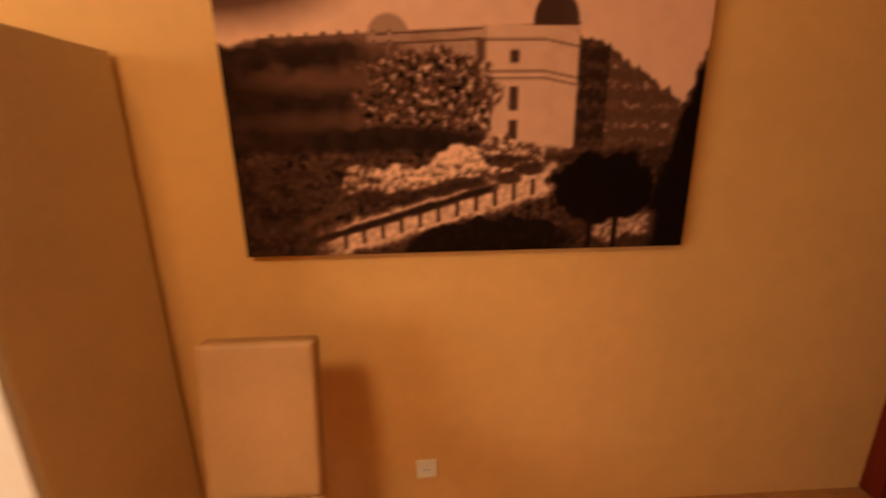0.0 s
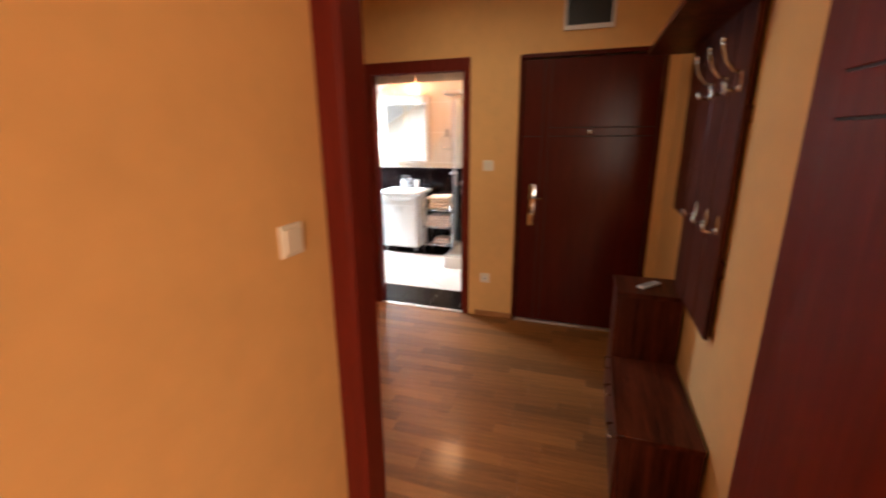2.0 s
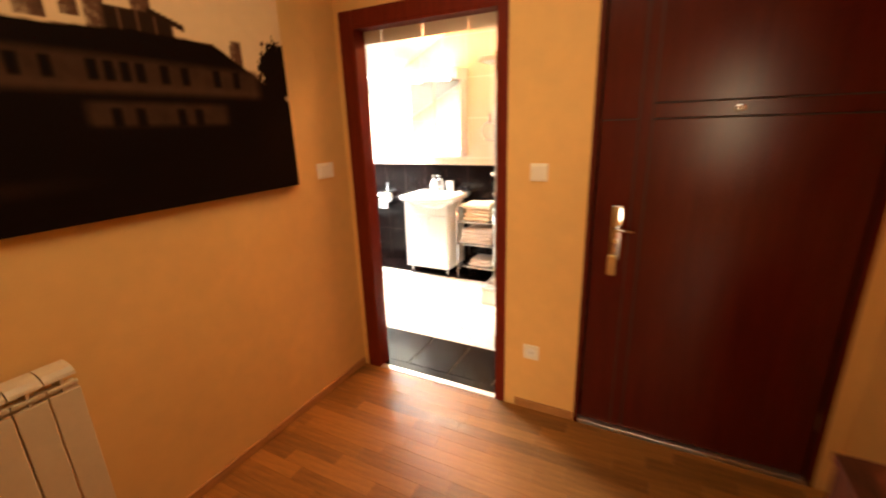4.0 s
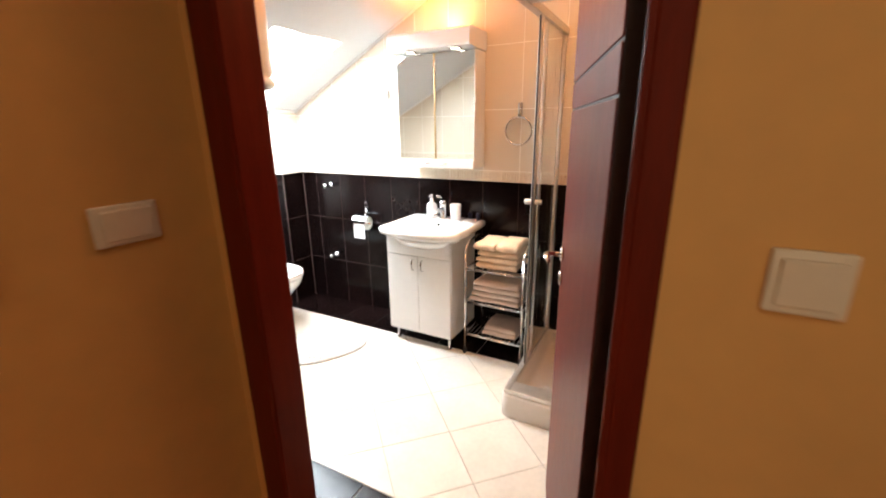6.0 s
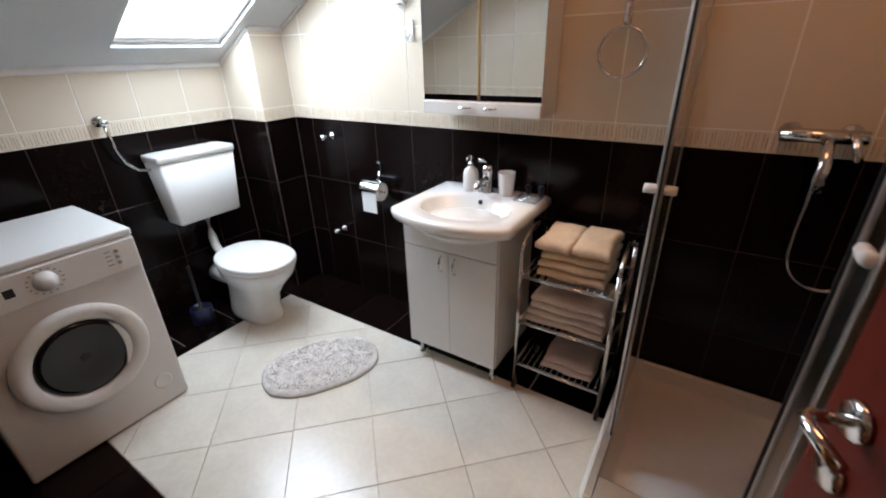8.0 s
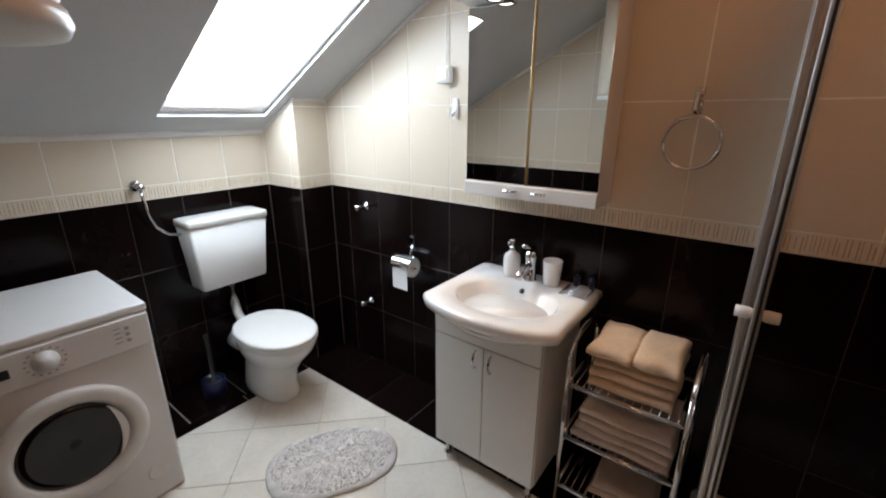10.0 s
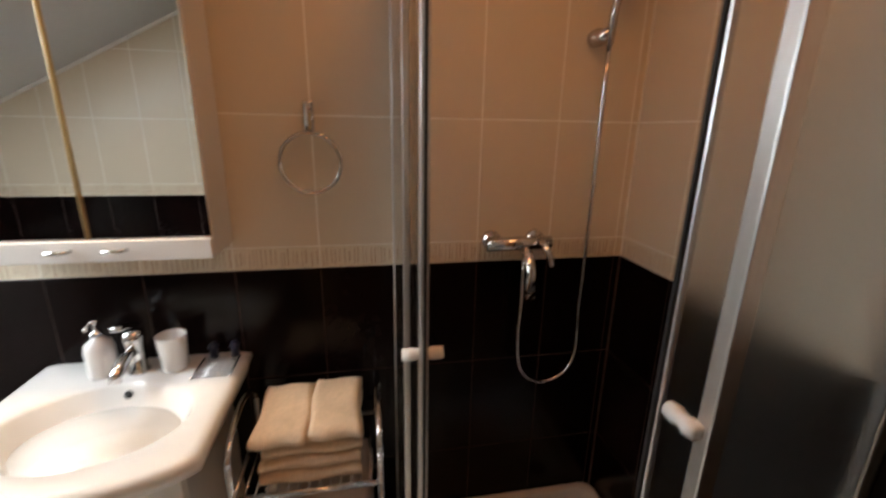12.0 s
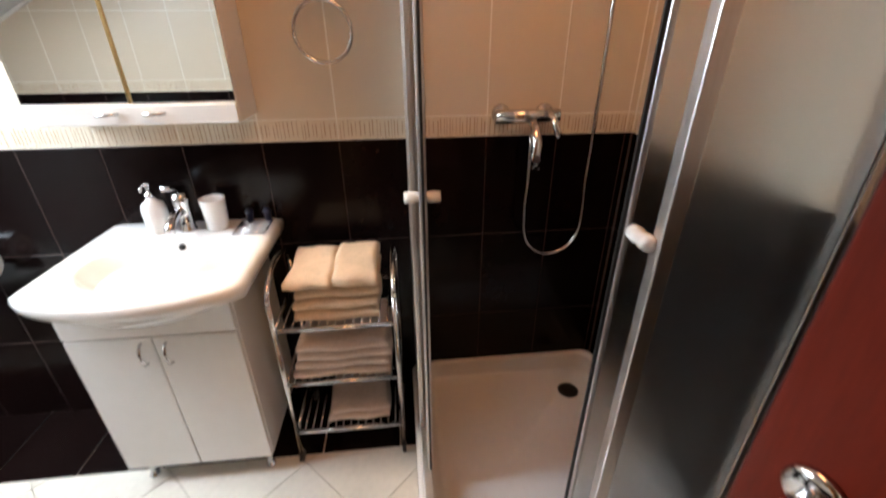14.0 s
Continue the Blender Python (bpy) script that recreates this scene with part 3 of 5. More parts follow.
dish = thing("soap_dish", "wire soap dish with dark blue holders", "soap dish")
b = bmesh.new()
for k in range(7):
    tube([(6.02 + k * 0.017, 2.695, 0.853), (6.02 + k * 0.017, 2.795, 0.853)], 0.002, b, 6)
for y in (2.695, 2.795):
    tube([(6.015, y, 0.853), (6.127, y, 0.853)], 0.003, b, 6)
part("rack", b, M_CHROME, dish, "", True)
for y in (2.71, 2.77):
    part("clip", lathe([(0.012, 0), (0.012, 0.03), (0.016, 0.036), (0.008, 0.05), (0.001, 0.05)], 14, None, pose(6.135, y, 0.848)), M_NAVY, dish, "dark blue plastic clip", True)

# mirror cabinet
mc = thing("mirror_cabinet", "white bathroom mirror cabinet with lit canopy", "mirror cabinet")
CY0, CY1, CX = 2.685, 3.235, 6.005
part("body", box(CX + 0.004, 6.166, CY0, CY1, 1.205, 1.90, 0.003), M_WHITE, mc)
part("bottom_rail", box(CX - 0.014, CX + 0.002, CY0, CY1, 1.205, 1.258, 0.003), M_WHITE, mc)
for ya, yb, hy in ((CY0 + 0.002, 2.955, 2.90), (2.962, CY1 - 0.002, 3.02)):
    d = part("mirror_door", box(CX - 0.004, CX + 0.002, ya, yb, 1.262, 1.895, 0.001, None, 1), M_MIRROR, mc, "silvered mirror door")
    part("handle", tube([(CX - 0.016, hy - 0.026, 1.236), (CX - 0.032, hy - 0.018, 1.236), (CX - 0.034, hy + 0.018, 1.236), (CX - 0.016, hy + 0.026, 1.236)], 0.005), M_CHROME, d, "bowed chrome handle", True)
part("edge_strip", box(CX - 0.010, CX - 0.002, 2.955, 2.962, 1.262, 1.895, 0.001, None, 1), M_BRASS, mc, "gold-coloured edge strip")
b = bmesh.new()
pts = [(6.166, 1.905), (6.166, 2.01), (5.925, 2.01), (5.908, 1.995), (5.908, 1.918), (5.914, 1.912), (6.0, 1.905)]
prism([(x, z) for x, z in pts], CY0 - 0.006, CY1 + 0.006, b)
moved(b, Matrix(((1, 0, 0, 0), (0, 0, 1, 0), (0, 1, 0, 0), (0, 0, 0, 1))))
part("canopy", b, M_WHITE, mc)
for y in (2.79, 3.10):
    s = part("spotlight", lathe([(0.028, 0), (0.036, -0.003), (0.038, -0.009), (0.027, -0.010), (0.025, -0.004), (0.028, 0)], 24, None, pose(5.957, y, 1.9095, 0, 5)), M_CHROME, mc, "round chrome recessed spot", True)
    part("bulb", lathe([(0.001, -0.008), (0.023, -0.008), (0.023, -0.005), (0.001, -0.005)], 20, None, pose(5.957, y, 1.9095, 0, 5)), M_BULB, s, "lit halogen bulb")

# trolley with towels
TX0, TX1, TY0, TY1 = 5.83, 6.13, 2.285, 2.665
tr = thing("towel_trolley", "chrome three-shelf wire trolley on castors", "trolley")
for x in (TX0, TX1):
    for y in (TY0, TY1):
        p = part("post", tube([(x, y, 0.05), (x, y, 0.70)], 0.009), M_CHROME, tr, "", True)
        part("castor", lathe([(0.001, -0.007), (0.022, -0.007), (0.022, 0.007), (0.001, 0.007)], 16, None, pose(x, y, 0.022, 90)), M_BLACK, p, "black castor")
for y in (TY0, TY1):
    arc = [(TX0, y, 0.70)] + [(0.5 * (TX0 + TX1) - 0.15 * math.cos(a), y, 0.70 + 0.075 * math.sin(a)) for a in [math.pi * k / 12 for k in range(1, 12)]] + [(TX1, y, 0.70)]
    part("side_arch", tube(arc, 0.009), M_CHROME, tr, "", True)
for z in (0.60, 0.375, 0.145):
    wires = []
    b = tube([(TX0, TY0, z), (TX0, TY1, z)], 0.008)
    tube([(TX1, TY0, z), (TX1, TY1, z)], 0.008, b)
    for y in (TY0, TY1):
        tube([(TX0, y, z), (TX1, y, z)], 0.006, b)
    for k in range(1, 14):
        wires.append((TY0 + (TY1 - TY0) * k / 14, z + 0.004))
    shelf = part("shelf", b, M_CHROME, tr, "", True)
    for y, zw in wires:
        part("wire", tube([(TX0, y, zw), (TX1, y, zw)], 0.0022, None, 6), M_CHROME, shelf, "", True)


def towel(x0, x1, y0, y1, z, h, material, label, seed):
    """A folded towel: a soft slab with sagging edges and a fold line."""
    rnd = random.Random(seed)
    nx, ny = 14, 16
    b = bmesh.new()

    def pt(i, j, top):
        u, v = i / nx, j / ny
        e = min(u, 1 - u, v, 1 - v)
        soft = min(1, (e + 0.02) / 0.10) ** 0.5
        x = x0 + (x1 - x0) * u + 0.004 * math.sin(9 * v + seed)
        y = y0 + (y1 - y0) * v + 0.004 * math.sin(7 * u + seed * 2)
        zz = z + h * (0.5 + 0.5 * soft * (1 if top else -1))
        if top:
            zz += 0.003 * noise.noise(Vector((x * 25, y * 25, seed)))
        return b.verts.new((x, y, zz))
    grids = [[[pt(i, j, top) for j in range(ny + 1)] for i in range(nx + 1)] for top in (False, True)]
    for g in grids:
        for i in range(nx):
            for j in range(ny):
                b.faces.new((g[i][j], g[i + 1][j], g[i + 1][j + 1], g[i][j + 1]))
    rim = [(i, 0) for i in range(nx)] + [(nx, j) for j in range(ny)] + [(i, ny) for i in range(nx, 0, -1)] + [(0, j) for j in range(ny, 0, -1)]
    for k in range(len(rim)):
        (i, j), (p, q) = rim[k], rim[(k + 1) % len(rim)]
        b.faces.new((grids[0][i][j], grids[0][p][q], grids[1][p][q], grids[1][i][j]))
    ob = part("towel", b, material, None, "", True)
    return tagged(ob, label, "towel", "folded towels on the trolley")


z = 0.610
for k in range(3):
    towel(5.845 + 0.004 * k, 6.09, 2.335, 2.60 - 0.004 * k, z, 0.040, M_TOWEL, "folded peach terry towel in a stack on the trolley", k)
    z += 0.0395
towel(5.838, 6.09, 2.47, 2.612, z, 0.045, M_TOWEL, "rolled-edge peach terry towel lying on the stack", 4)
towel(5.842, 6.09, 2.335, 2.472, z, 0.052, M_TOWEL, "plump peach terry towel lying on the stack", 5)
z = 0.385
for k in range(4):
    towel(5.838, 6.10, 2.31 + 0.006 * (k % 2), 2.635 - 0.008 * k, z, 0.036, M_TOWEL2, "folded pale pink terry towel on the middle shelf", 10 + k)
    z += 0.0355
towel(5.85, 6.08, 2.33, 2.55, 0.155, 0.035, M_TOWEL2, "folded pale pink terry towel on the lowest shelf", 20)
towel(5.855, 6.08, 2.335, 2.545, 0.190, 0.030, M_TOWEL2, "folded pale pink terry towel on the lowest shelf", 21)

# shower tray and enclosure
SX, SY = 5.335, 2.24
tray = thing("shower_tray", "white acrylic shower tray with raised front", "shower tray")
rim = [(SX + 0.012, BY0), (BX1, BY0), (BX1, SY - 0.012), (SX + 0.012, SY - 0.012)]


def rect_ring(d, z, r=0.05):
    x0, x1, y0, y1 = SX + d, BX1 - 0.002 - min(d, 0.035), BY0 + 0.002 + min(d, 0.035), SY - d
    out = []
    for cx, cy, a0 in ((x1 - r, y1 - r, 0), (x0 + r, y1 - r, 90), (x0 + r, y0 + r, 180), (x1 - r, y0 + r, 270)):
        for k in range(7):
            a = radians(a0 + 15 * k)
            out.append((cx + r * math.cos(a), cy + r * math.sin(a), z))
    return out


part("basin", loft([rect_ring(0.006, 0.001), rect_ring(0.0, 0.006), rect_ring(0.0, 0.125), rect_ring(0.004, 0.135), rect_ring(0.014, 0.140), rect_ring(0.045, 0.140), rect_ring(0.058, 0.132), rect_ring(0.075, 0.075), rect_ring(0.10, 0.060), rect_ring(0.2, 0.056)]), M_ACRYL, tray, "", True)
part("drain", lathe([(0.001, 0), (0.040, 0), (0.043, 0.003), (0.030, 0.007), (0.001, 0.008)], 28, None, pose(6.0, 1.58, 0.0575)), M_BLACK, tray, "dark round drain", True)
enc = thing("shower_enclosure", "aluminium corner shower cabin with sliding glass doors", "shower cabin")
RT, RB = 1.945, 0.142
gx, gy = SX + 0.024, SY - 0.030
part("top_rail", box(gx - 0.022, BX1, gy - 0.024, gy + 0.016, RT, RT + 0.04, 0.004), M_ALU, enc)
part("top_rail", box(gx - 0.022, gx + 0.078, BY0, gy - 0.025, RT, RT + 0.04, 0.004), M_ALU, enc)
part("bottom_rail", box(gx - 0.016, BX1, gy - 0.018, gy + 0.012, RB, RB + 0.022, 0.004), M_ALU, enc)
part("bottom_rail", box(gx - 0.016, gx + 0.076, BY0, gy - 0.019, RB, RB + 0.022, 0.004), M_ALU, enc)
part("wall_profile", box(BX1 - 0.028, BX1 - 0.001, gy - 0.016, gy + 0.012, RB + 0.022, RT, 0.003), M_ALU, enc)
part("wall_profile", box(gx - 0.014, gx + 0.016, BY0 + 0.001, BY0 + 0.030, RB + 0.022, RT, 0.003), M_ALU, enc)
part("fixed_pane", box(5.80, BX1 - 0.028, gy + 0.003, gy + 0.009, RB + 0.022, RT), M_GLASS, enc)
part("pane_profile", box(5.785, 5.80, gy - 0.002, gy + 0.013, RB + 0.022, RT, 0.003), M_ALU, enc)
d = part("sliding_door", box(5.655, 6.06, gy - 0.016, gy - 0.010, RB + 0.024, RT - 0.002), M_GLASS, enc)
part("door_profile", box(5.625, 5.655, gy - 0.022, gy - 0.004, RB + 0.024, RT - 0.002, 0.004), M_ALU, d)
part("seal", box(5.618, 5.625, gy - 0.016, gy - 0.010, RB + 0.024, RT - 0.002, 0.001), M_BLACK, d)
b = lathe([(0.001, -0.042), (0.013, -0.042), (0.014, -0.018), (0.012, -0.012), (0.012, 0.012), (0.014, 0.018), (0.013, 0.042), (0.001, 0.042)], 20, None, pose(5.645, gy - 0.012, 1.09, 90))
part("knob", b, M_PLASTIC, d, "white round knob", True)
part("fixed_pane", box(gx - 0.009, gx - 0.003, BY0 + 0.030, 1.785, RB + 0.022, RT), M_FROST, enc, "frosted glass")
part("pane_profile", box(gx - 0.030, gx - 0.002, 1.780, 1.812, RB + 0.022, RT, 0.003), M_ALU, enc)
d = part("sliding_door", box(gx + 0.062, gx + 0.068, BY0 + 0.05, 1.815, RB + 0.024, RT - 0.002), M_FROST, enc, "frosted glass")
part("door_profile", box(gx + 0.058, gx + 0.072, 1.815, 1.828, RB + 0.024, RT - 0.002, 0.004), M_ALU, d)
part("seal", box(gx + 0.062, gx + 0.068, 1.828, 1.836, RB + 0.024, RT - 0.002, 0.001), M_BLACK, d)
b = lathe([(0.001, -0.030), (0.014, -0.030), (0.016, -0.012), (0.013, -0.008), (0.013, 0.008), (0.016, 0.012), (0.014, 0.032), (0.001, 0.032)], 20, None, pose(gx + 0.012, 1.822, 1.095, 0, 90))
part("knob", b, M_PLASTIC, d, "white round knob with grey ring", True)

mx = thing("shower_mixer", "chrome wall-mounted shower mixer", "mixer tap")
b = tube([(6.11, 1.93, 1.185), (6.11, 1.72, 1.185)], 0.022)
for y in (1.90, 1.75):
    lathe([(0.032, 0), (0.030, 0.012), (0.014, 0.016), (0.014, 0.07)], 20, b, pose(6.169, y, 1.185, 0, -90))
part("body", b, M_CHROME, mx, "", True)
part("spout", tube([(6.10, 1.81, 1.175), (6.06, 1.81, 1.15), (6.03, 1.81, 1.11), (6.025, 1.81, 1.06), (6.027, 1.81, 1.035)], 0.017), M_CHROME, mx, "", True)
part("lever", tube([(6.10, 1.76, 1.20), (6.07, 1.75, 1.18), (6.03, 1.74, 1.13)], 0.011), M_CHROME, mx, "", True)
sh = thing("hand_shower", "chrome hand shower with hose on a wall bracket", "shower head")
part("bracket", lathe([(0.026, 0), (0.026, 0.02), (0.018, 0.028), (0.018, 0.075), (0.001, 0.078)], 20, None, pose(6.169, 1.605, 1.80, 0, -90)), M_CHROME, sh, "", True)
part("handle", tube([(6.095, 1.60, 1.77), (6.085, 1.60, 1.86), (6.07, 1.592, 1.94), (6.058, 1.588, 1.962)], 0.012), M_CHROME, sh, "", True)
hd = part("head", lathe([(0.018, -0.02), (0.044, -0.006), (0.048, 0.004), (0.046, 0.010)], 28, None, pose(6.045, 1.585, 1.985, 0, -68)), M_CHROME, sh, "", True)
part("spray_face", lathe([(0.001, 0.011), (0.043, 0.011), (0.043, 0.007), (0.001, 0.007)], 24, None, pose(6.045, 1.585, 1.985, 0, -68)), M_BLACK, hd, "dark spray face with nozzles")
hose = [(6.095, 1.60, 1.77 - 0.1 * k) for k in range(10)] + [(6.09, 1.705 - 0.105 * math.cos(math.pi * k / 14), 0.80 - 0.115 * math.sin(math.pi * k / 14)) for k in range(15)] + [(6.095, 1.81, 0.80 + 0.09 * k) for k in range(1, 5)]
part("hose", tube(hose, 0.0065), M_CHROME, sh, "chrome spiral hose", True)

ring = thing("towel_ring", "chrome towel ring hanging from a wall hook", "towel ring")
part("ring", tube([(6.140, 2.45 + 0.083 * math.cos(2 * math.pi * k / 48), 1.432 + 0.083 * math.sin(2 * math.pi * k / 48)) for k in range(48)], 0.0058, None, 8, True), M_CHROME, ring, "", True)
part("mount", box(6.150, 6.169, 2.436, 2.464, 1.51, 1.60, 0.006), M_CHROME, ring, "", True)

# toilet
TXC = 5.60
wc = thing("toilet", "white ceramic floor-standing toilet with closed lid", "toilet")
b = bmesh.new()
rings = []
for cy, rx, ry, z, pw in ((4.30, 0.105, 0.20, 0.001, 2.6), (4.30, 0.105, 0.20, 0.03, 2.6), (4.30, 0.10, 0.19, 0.10, 2.5), (4.28, 0.105, 0.19, 0.18, 2.4), (4.24, 0.135, 0.215, 0.26, 2.2), (4.20, 0.172, 0.245, 0.33, 2.1), (4.19, 0.182, 0.255, 0.375, 2.1), (4.19, 0.180, 0.252, 0.392, 2.1)):
    rings.append(oval(TXC, cy, rx, ry, z, 40, pw))
part("bowl", loft(rings, b), M_CERAMIC, wc, "", True)
part("seat", loft([oval(TXC, 4.185, 0.180, 0.250, 0.394, 40, 2.15), oval(TXC, 4.185, 0.187, 0.258, 0.398, 40, 2.15), oval(TXC, 4.185, 0.187, 0.258, 0.408, 40, 2.15), oval(TXC, 4.185, 0.183, 0.254, 0.411, 40, 2.15)]), M_PLASTIC, wc, "", True)
part("lid", loft([oval(TXC, 4.185, 0.184, 0.255, 0.4125, 40, 2.15), oval(TXC, 4.185, 0.188, 0.259, 0.416, 40, 2.15), oval(TXC, 4.185, 0.187, 0.258, 0.427, 40, 2.15), oval(TXC, 4.185, 0.175, 0.246, 0.433, 40, 2.15), oval(TXC, 4.185, 0.10, 0.15, 0.437, 40, 2.15)]), M_PLASTIC, wc, "", True)
part("outlet", tube([(TXC, 4.44, 0.22), (TXC, 4.58, 0.20), (TXC, 4.66, 0.20)], 0.055, None, 20), M_PLASTIC, wc, "", True)
cis = thing("cistern", "white plastic wall-hung toilet cistern", "cistern")


def cist_ring(w, d, z, r=0.03):
    x0, x1, y1, y0 = TXC - w, TXC + w, 4.665, 4.665 - d
    out = []
    for cx, cy, a0, rr in ((x1, y1, 0, 0.004), (x0, y1, 90, 0.004), (x0, y0, 180, r), (x1, y0, 270, r)):
        sx, sy = (-1 if cx == x1 else 1), (-1 if cy == y1 else 1)
        for k in range(5):
            a = radians(a0 + 22.5 * k)
            out.append((cx + sx * rr + rr * math.cos(a), cy + sy * rr + rr * math.sin(a), z))
    return out


part("tank", loft([cist_ring(0.176, 0.128, 0.600, 0.014), cist_ring(0.184, 0.138, 0.608, 0.014), cist_ring(0.212, 0.163, 0.957, 0.014)]), M_PLASTIC, cis, "", True)
part("lid", loft([cist_ring(0.214, 0.166, 0.959, 0.014), cist_ring(0.218, 0.170, 0.962, 0.014), cist_ring(0.218, 0.170, 0.990, 0.014), cist_ring(0.214, 0.166, 0.996, 0.014), cist_ring(0.18, 0.14, 0.999, 0.014)]), M_PLASTIC, cis, "", True)
part("flush_pipe", tube([(TXC, 4.60, 0.608), (TXC, 4.60, 0.46), (TXC, 4.59, 0.40), (TXC, 4.54, 0.345), (TXC, 4.45, 0.33)], 0.024, None, 16), M_PLASTIC, cis, "", True)
part("inlet_hose", tube([(5.25, 4.62, 1.18), (5.252, 4.60, 1.14), (5.262, 4.60, 1.05), (5.285, 4.60, 0.98), (5.33, 4.60, 0.935), (5.385, 4.60, 0.925)], 0.008), M_CHROME, cis, "braided steel inlet hose", True)


def valve(m, label):
    v = thing("angle_valve", label, "valve", "angle valves on the walls", m)
    b = lathe([(0.026, 0), (0.024, 0.008), (0.009, 0.011), (0.009, 0.045), (0.013, 0.046), (0.013, 0.06), (0.001, 0.06)], 18)
    tube([(0, 0, 0.035), (0.0, 0.03, 0.035)], 0.008, b)
    part("body", b, M_CHROME, v, "", True)
    part("handle", lathe([(0.015, 0.06), (0.017, 0.064), (0.017, 0.08), (0.001, 0.082)], 14), M_CHROME, v, "", True)
    return v


valve(pose(5.25, 4.668, 1.185, 90), "chrome angle valve feeding the cistern")
valve(pose(6.168, 4.04, 1.015, 0, -90), "chrome angle valve on dark tiles")
valve(pose(6.168, 4.04, 0.42, 0, -90), "chrome angle valve low on dark tiles")

tp = thing("toilet_roll_holder", "chrome toilet roll holder with cover flap", "roll holder")
part("mount", box(6.15, 6.169, 3.665, 3.695, 0.84, 0.90, 0.005), M_CHROME, tp)
flap = [(6.105 + r * math.cos(radians(a)), 0.745 + r * math.sin(radians(a))) for r, turn in ((0.060, 1), (0.0625, -1)) for a in [62 + 11 * k for k in range(11)][::turn]]
part("cover", loft([[(x, y, z) for x, z in flap] for y in (3.618, 3.742)]), M_CHROME, tp, "curved chrome flap")
part("arm", tube([(6.155, 3.68, 0.85), (6.15, 3.68, 0.815), (6.134, 3.68, 0.801)], 0.005), M_CHROME, tp, "", True)
part("bar", tube([(6.105, 3.61, 0.745), (6.105, 3.75, 0.745)], 0.006), M_CHROME, tp, "", True)
roll = thing("toilet_roll", "white toilet paper roll on the chrome holder", "toilet roll")
b = lathe([(0.022, -0.052), (0.052, -0.052), (0.054, -0.045), (0.054, 0.045), (0.052, 0.052), (0.022, 0.052), (0.022, -0.052)], 32, None, pose(6.105, 3.68, 0.745, 90))
part("roll", b, M_PAPER, roll, "", True)
part("sheet", loft([[(6.05 + dx, 3.628 + 0.104 * k, z) for k, dx in ((0, 0), (1, 0), (1, 0.0015), (0, 0.0015))] for z in (0.745, 0.70, 0.66, 0.63)]), M_PAPER, roll)

brush = thing("toilet_brush", "dark blue toilet brush in a round holder", "toilet brush")
part("holder", lathe([(0.055, 0.001), (0.062, 0.01), (0.060, 0.10), (0.052, 0.105), (0.050, 0.02), (0.001, 0.02)], 24, None, pose(5.37, 4.50, 0.0)), M_NAVY, brush, "", True)
part("brush_handle", lathe([(0.04, 0.03), (0.04, 0.095), (0.008, 0.11), (0.008, 0.36), (0.012, 0.37), (0.001, 0.385)], 16, None, pose(5.37, 4.50, 0.0)), M_BLACK, brush, "", True)

# washing machine
WX0, WX1, WY0, WY1 = 4.415, 5.0, 3.985, 4.545
wm = thing("washing_machine", "white front-loading washing machine with round door", "washing machine")
part("body", box(WX0, WX1, WY0, WY1, 0.012, 0.825, 0.010), M_WHITE, wm)
part("top_plate", box(WX0 - 0.002, WX1 + 0.002, WY0 - 0.004, WY1 + 0.004, 0.8255, 0.855, 0.008), M_WHITE, wm)
part("control_panel", box(WX0 + 0.004, WX1 - 0.004, WY0 - 0.014, WY0 - 0.001, 0.695, 0.820, 0.005), M_PLASTIC, wm)
WC = ((WX0 + WX1) / 2, WY0 - 0.001, 0.42)
part("door_ring", lathe([(0.152, 0.0), (0.212, 0.0), (0.217, 0.006), (0.217, 0.020), (0.211, 0.029), (0.198, 0.033), (0.174, 0.031), (0.160, 0.024), (0.152, 0.008), (0.152, 0.0)], 48, None, pose(*WC, 90)), M_PLASTIC, wm, "raised white plastic door ring", True)
part("door_glass", lathe([(0.001, 0.004), (0.09, 0.010), (0.13, 0.017), (0.150, 0.017), (0.150, 0.012), (0.001, 0.002)], 40, None, pose(*WC, 90)), M_PORT, wm, "dark glass porthole", True)
grip = [(0.149 * math.cos(a), 0.149 * math.sin(a)) for a in [radians(-46 + 92 * k / 16) for k in range(17)]] + [(0.104 + 0.022 * (1 - (k / 4 - 1) ** 2), 0.107 - 0.214 * k / 8) for k in range(1, 8)]
part("door_grip", moved(prism(grip, 0.020, 0.030), pose(*WC, 90)), M_PLASTIC, wm, "white finger grip of the door")
part("drum", lathe([(0.149, 0.003), (0.149, -0.0005), (0.001, -0.0008)], 32, None, pose(WC[0], WC[1] - 0.002, WC[2], 90)), M_BLACK, wm)
part("dial", lathe([(0.036, 0), (0.036, 0.004), (0.026, 0.006), (0.023, 0.024), (0.001, 0.025)], 28, None, pose(4.70, WY0 - 0.014, 0.762, 90)), M_PLASTIC, wm, "white programme dial", True)
b = bmesh.new()
for k in range(16):
    a = 2 * math.pi * k / 16
    box(4.70 + 0.05 * math.cos(a) - 0.004, 4.70 + 0.05 * math.cos(a) + 0.004, WY0 - 0.0155, WY0 - 0.0142, 0.762 + 0.045 * math.sin(a) - 0.002, 0.762 + 0.045 * math.sin(a) + 0.002, 0, b)
for k in range(4):
    box(4.885, 4.905, WY0 - 0.0155, WY0 - 0.0142, 0.735 + 0.018 * k, 0.739 + 0.018 * k, 0, b)
tagged(part("marking", b, M_GREY, wm), kind="stuff")
for k in range(3):
    part("button", lathe([(0.007, 0), (0.007, 0.005), (0.001, 0.006)], 14, None, pose(4.925, WY0 - 0.014, 0.738 + 0.024 * k, 90)), M_GREY, wm)
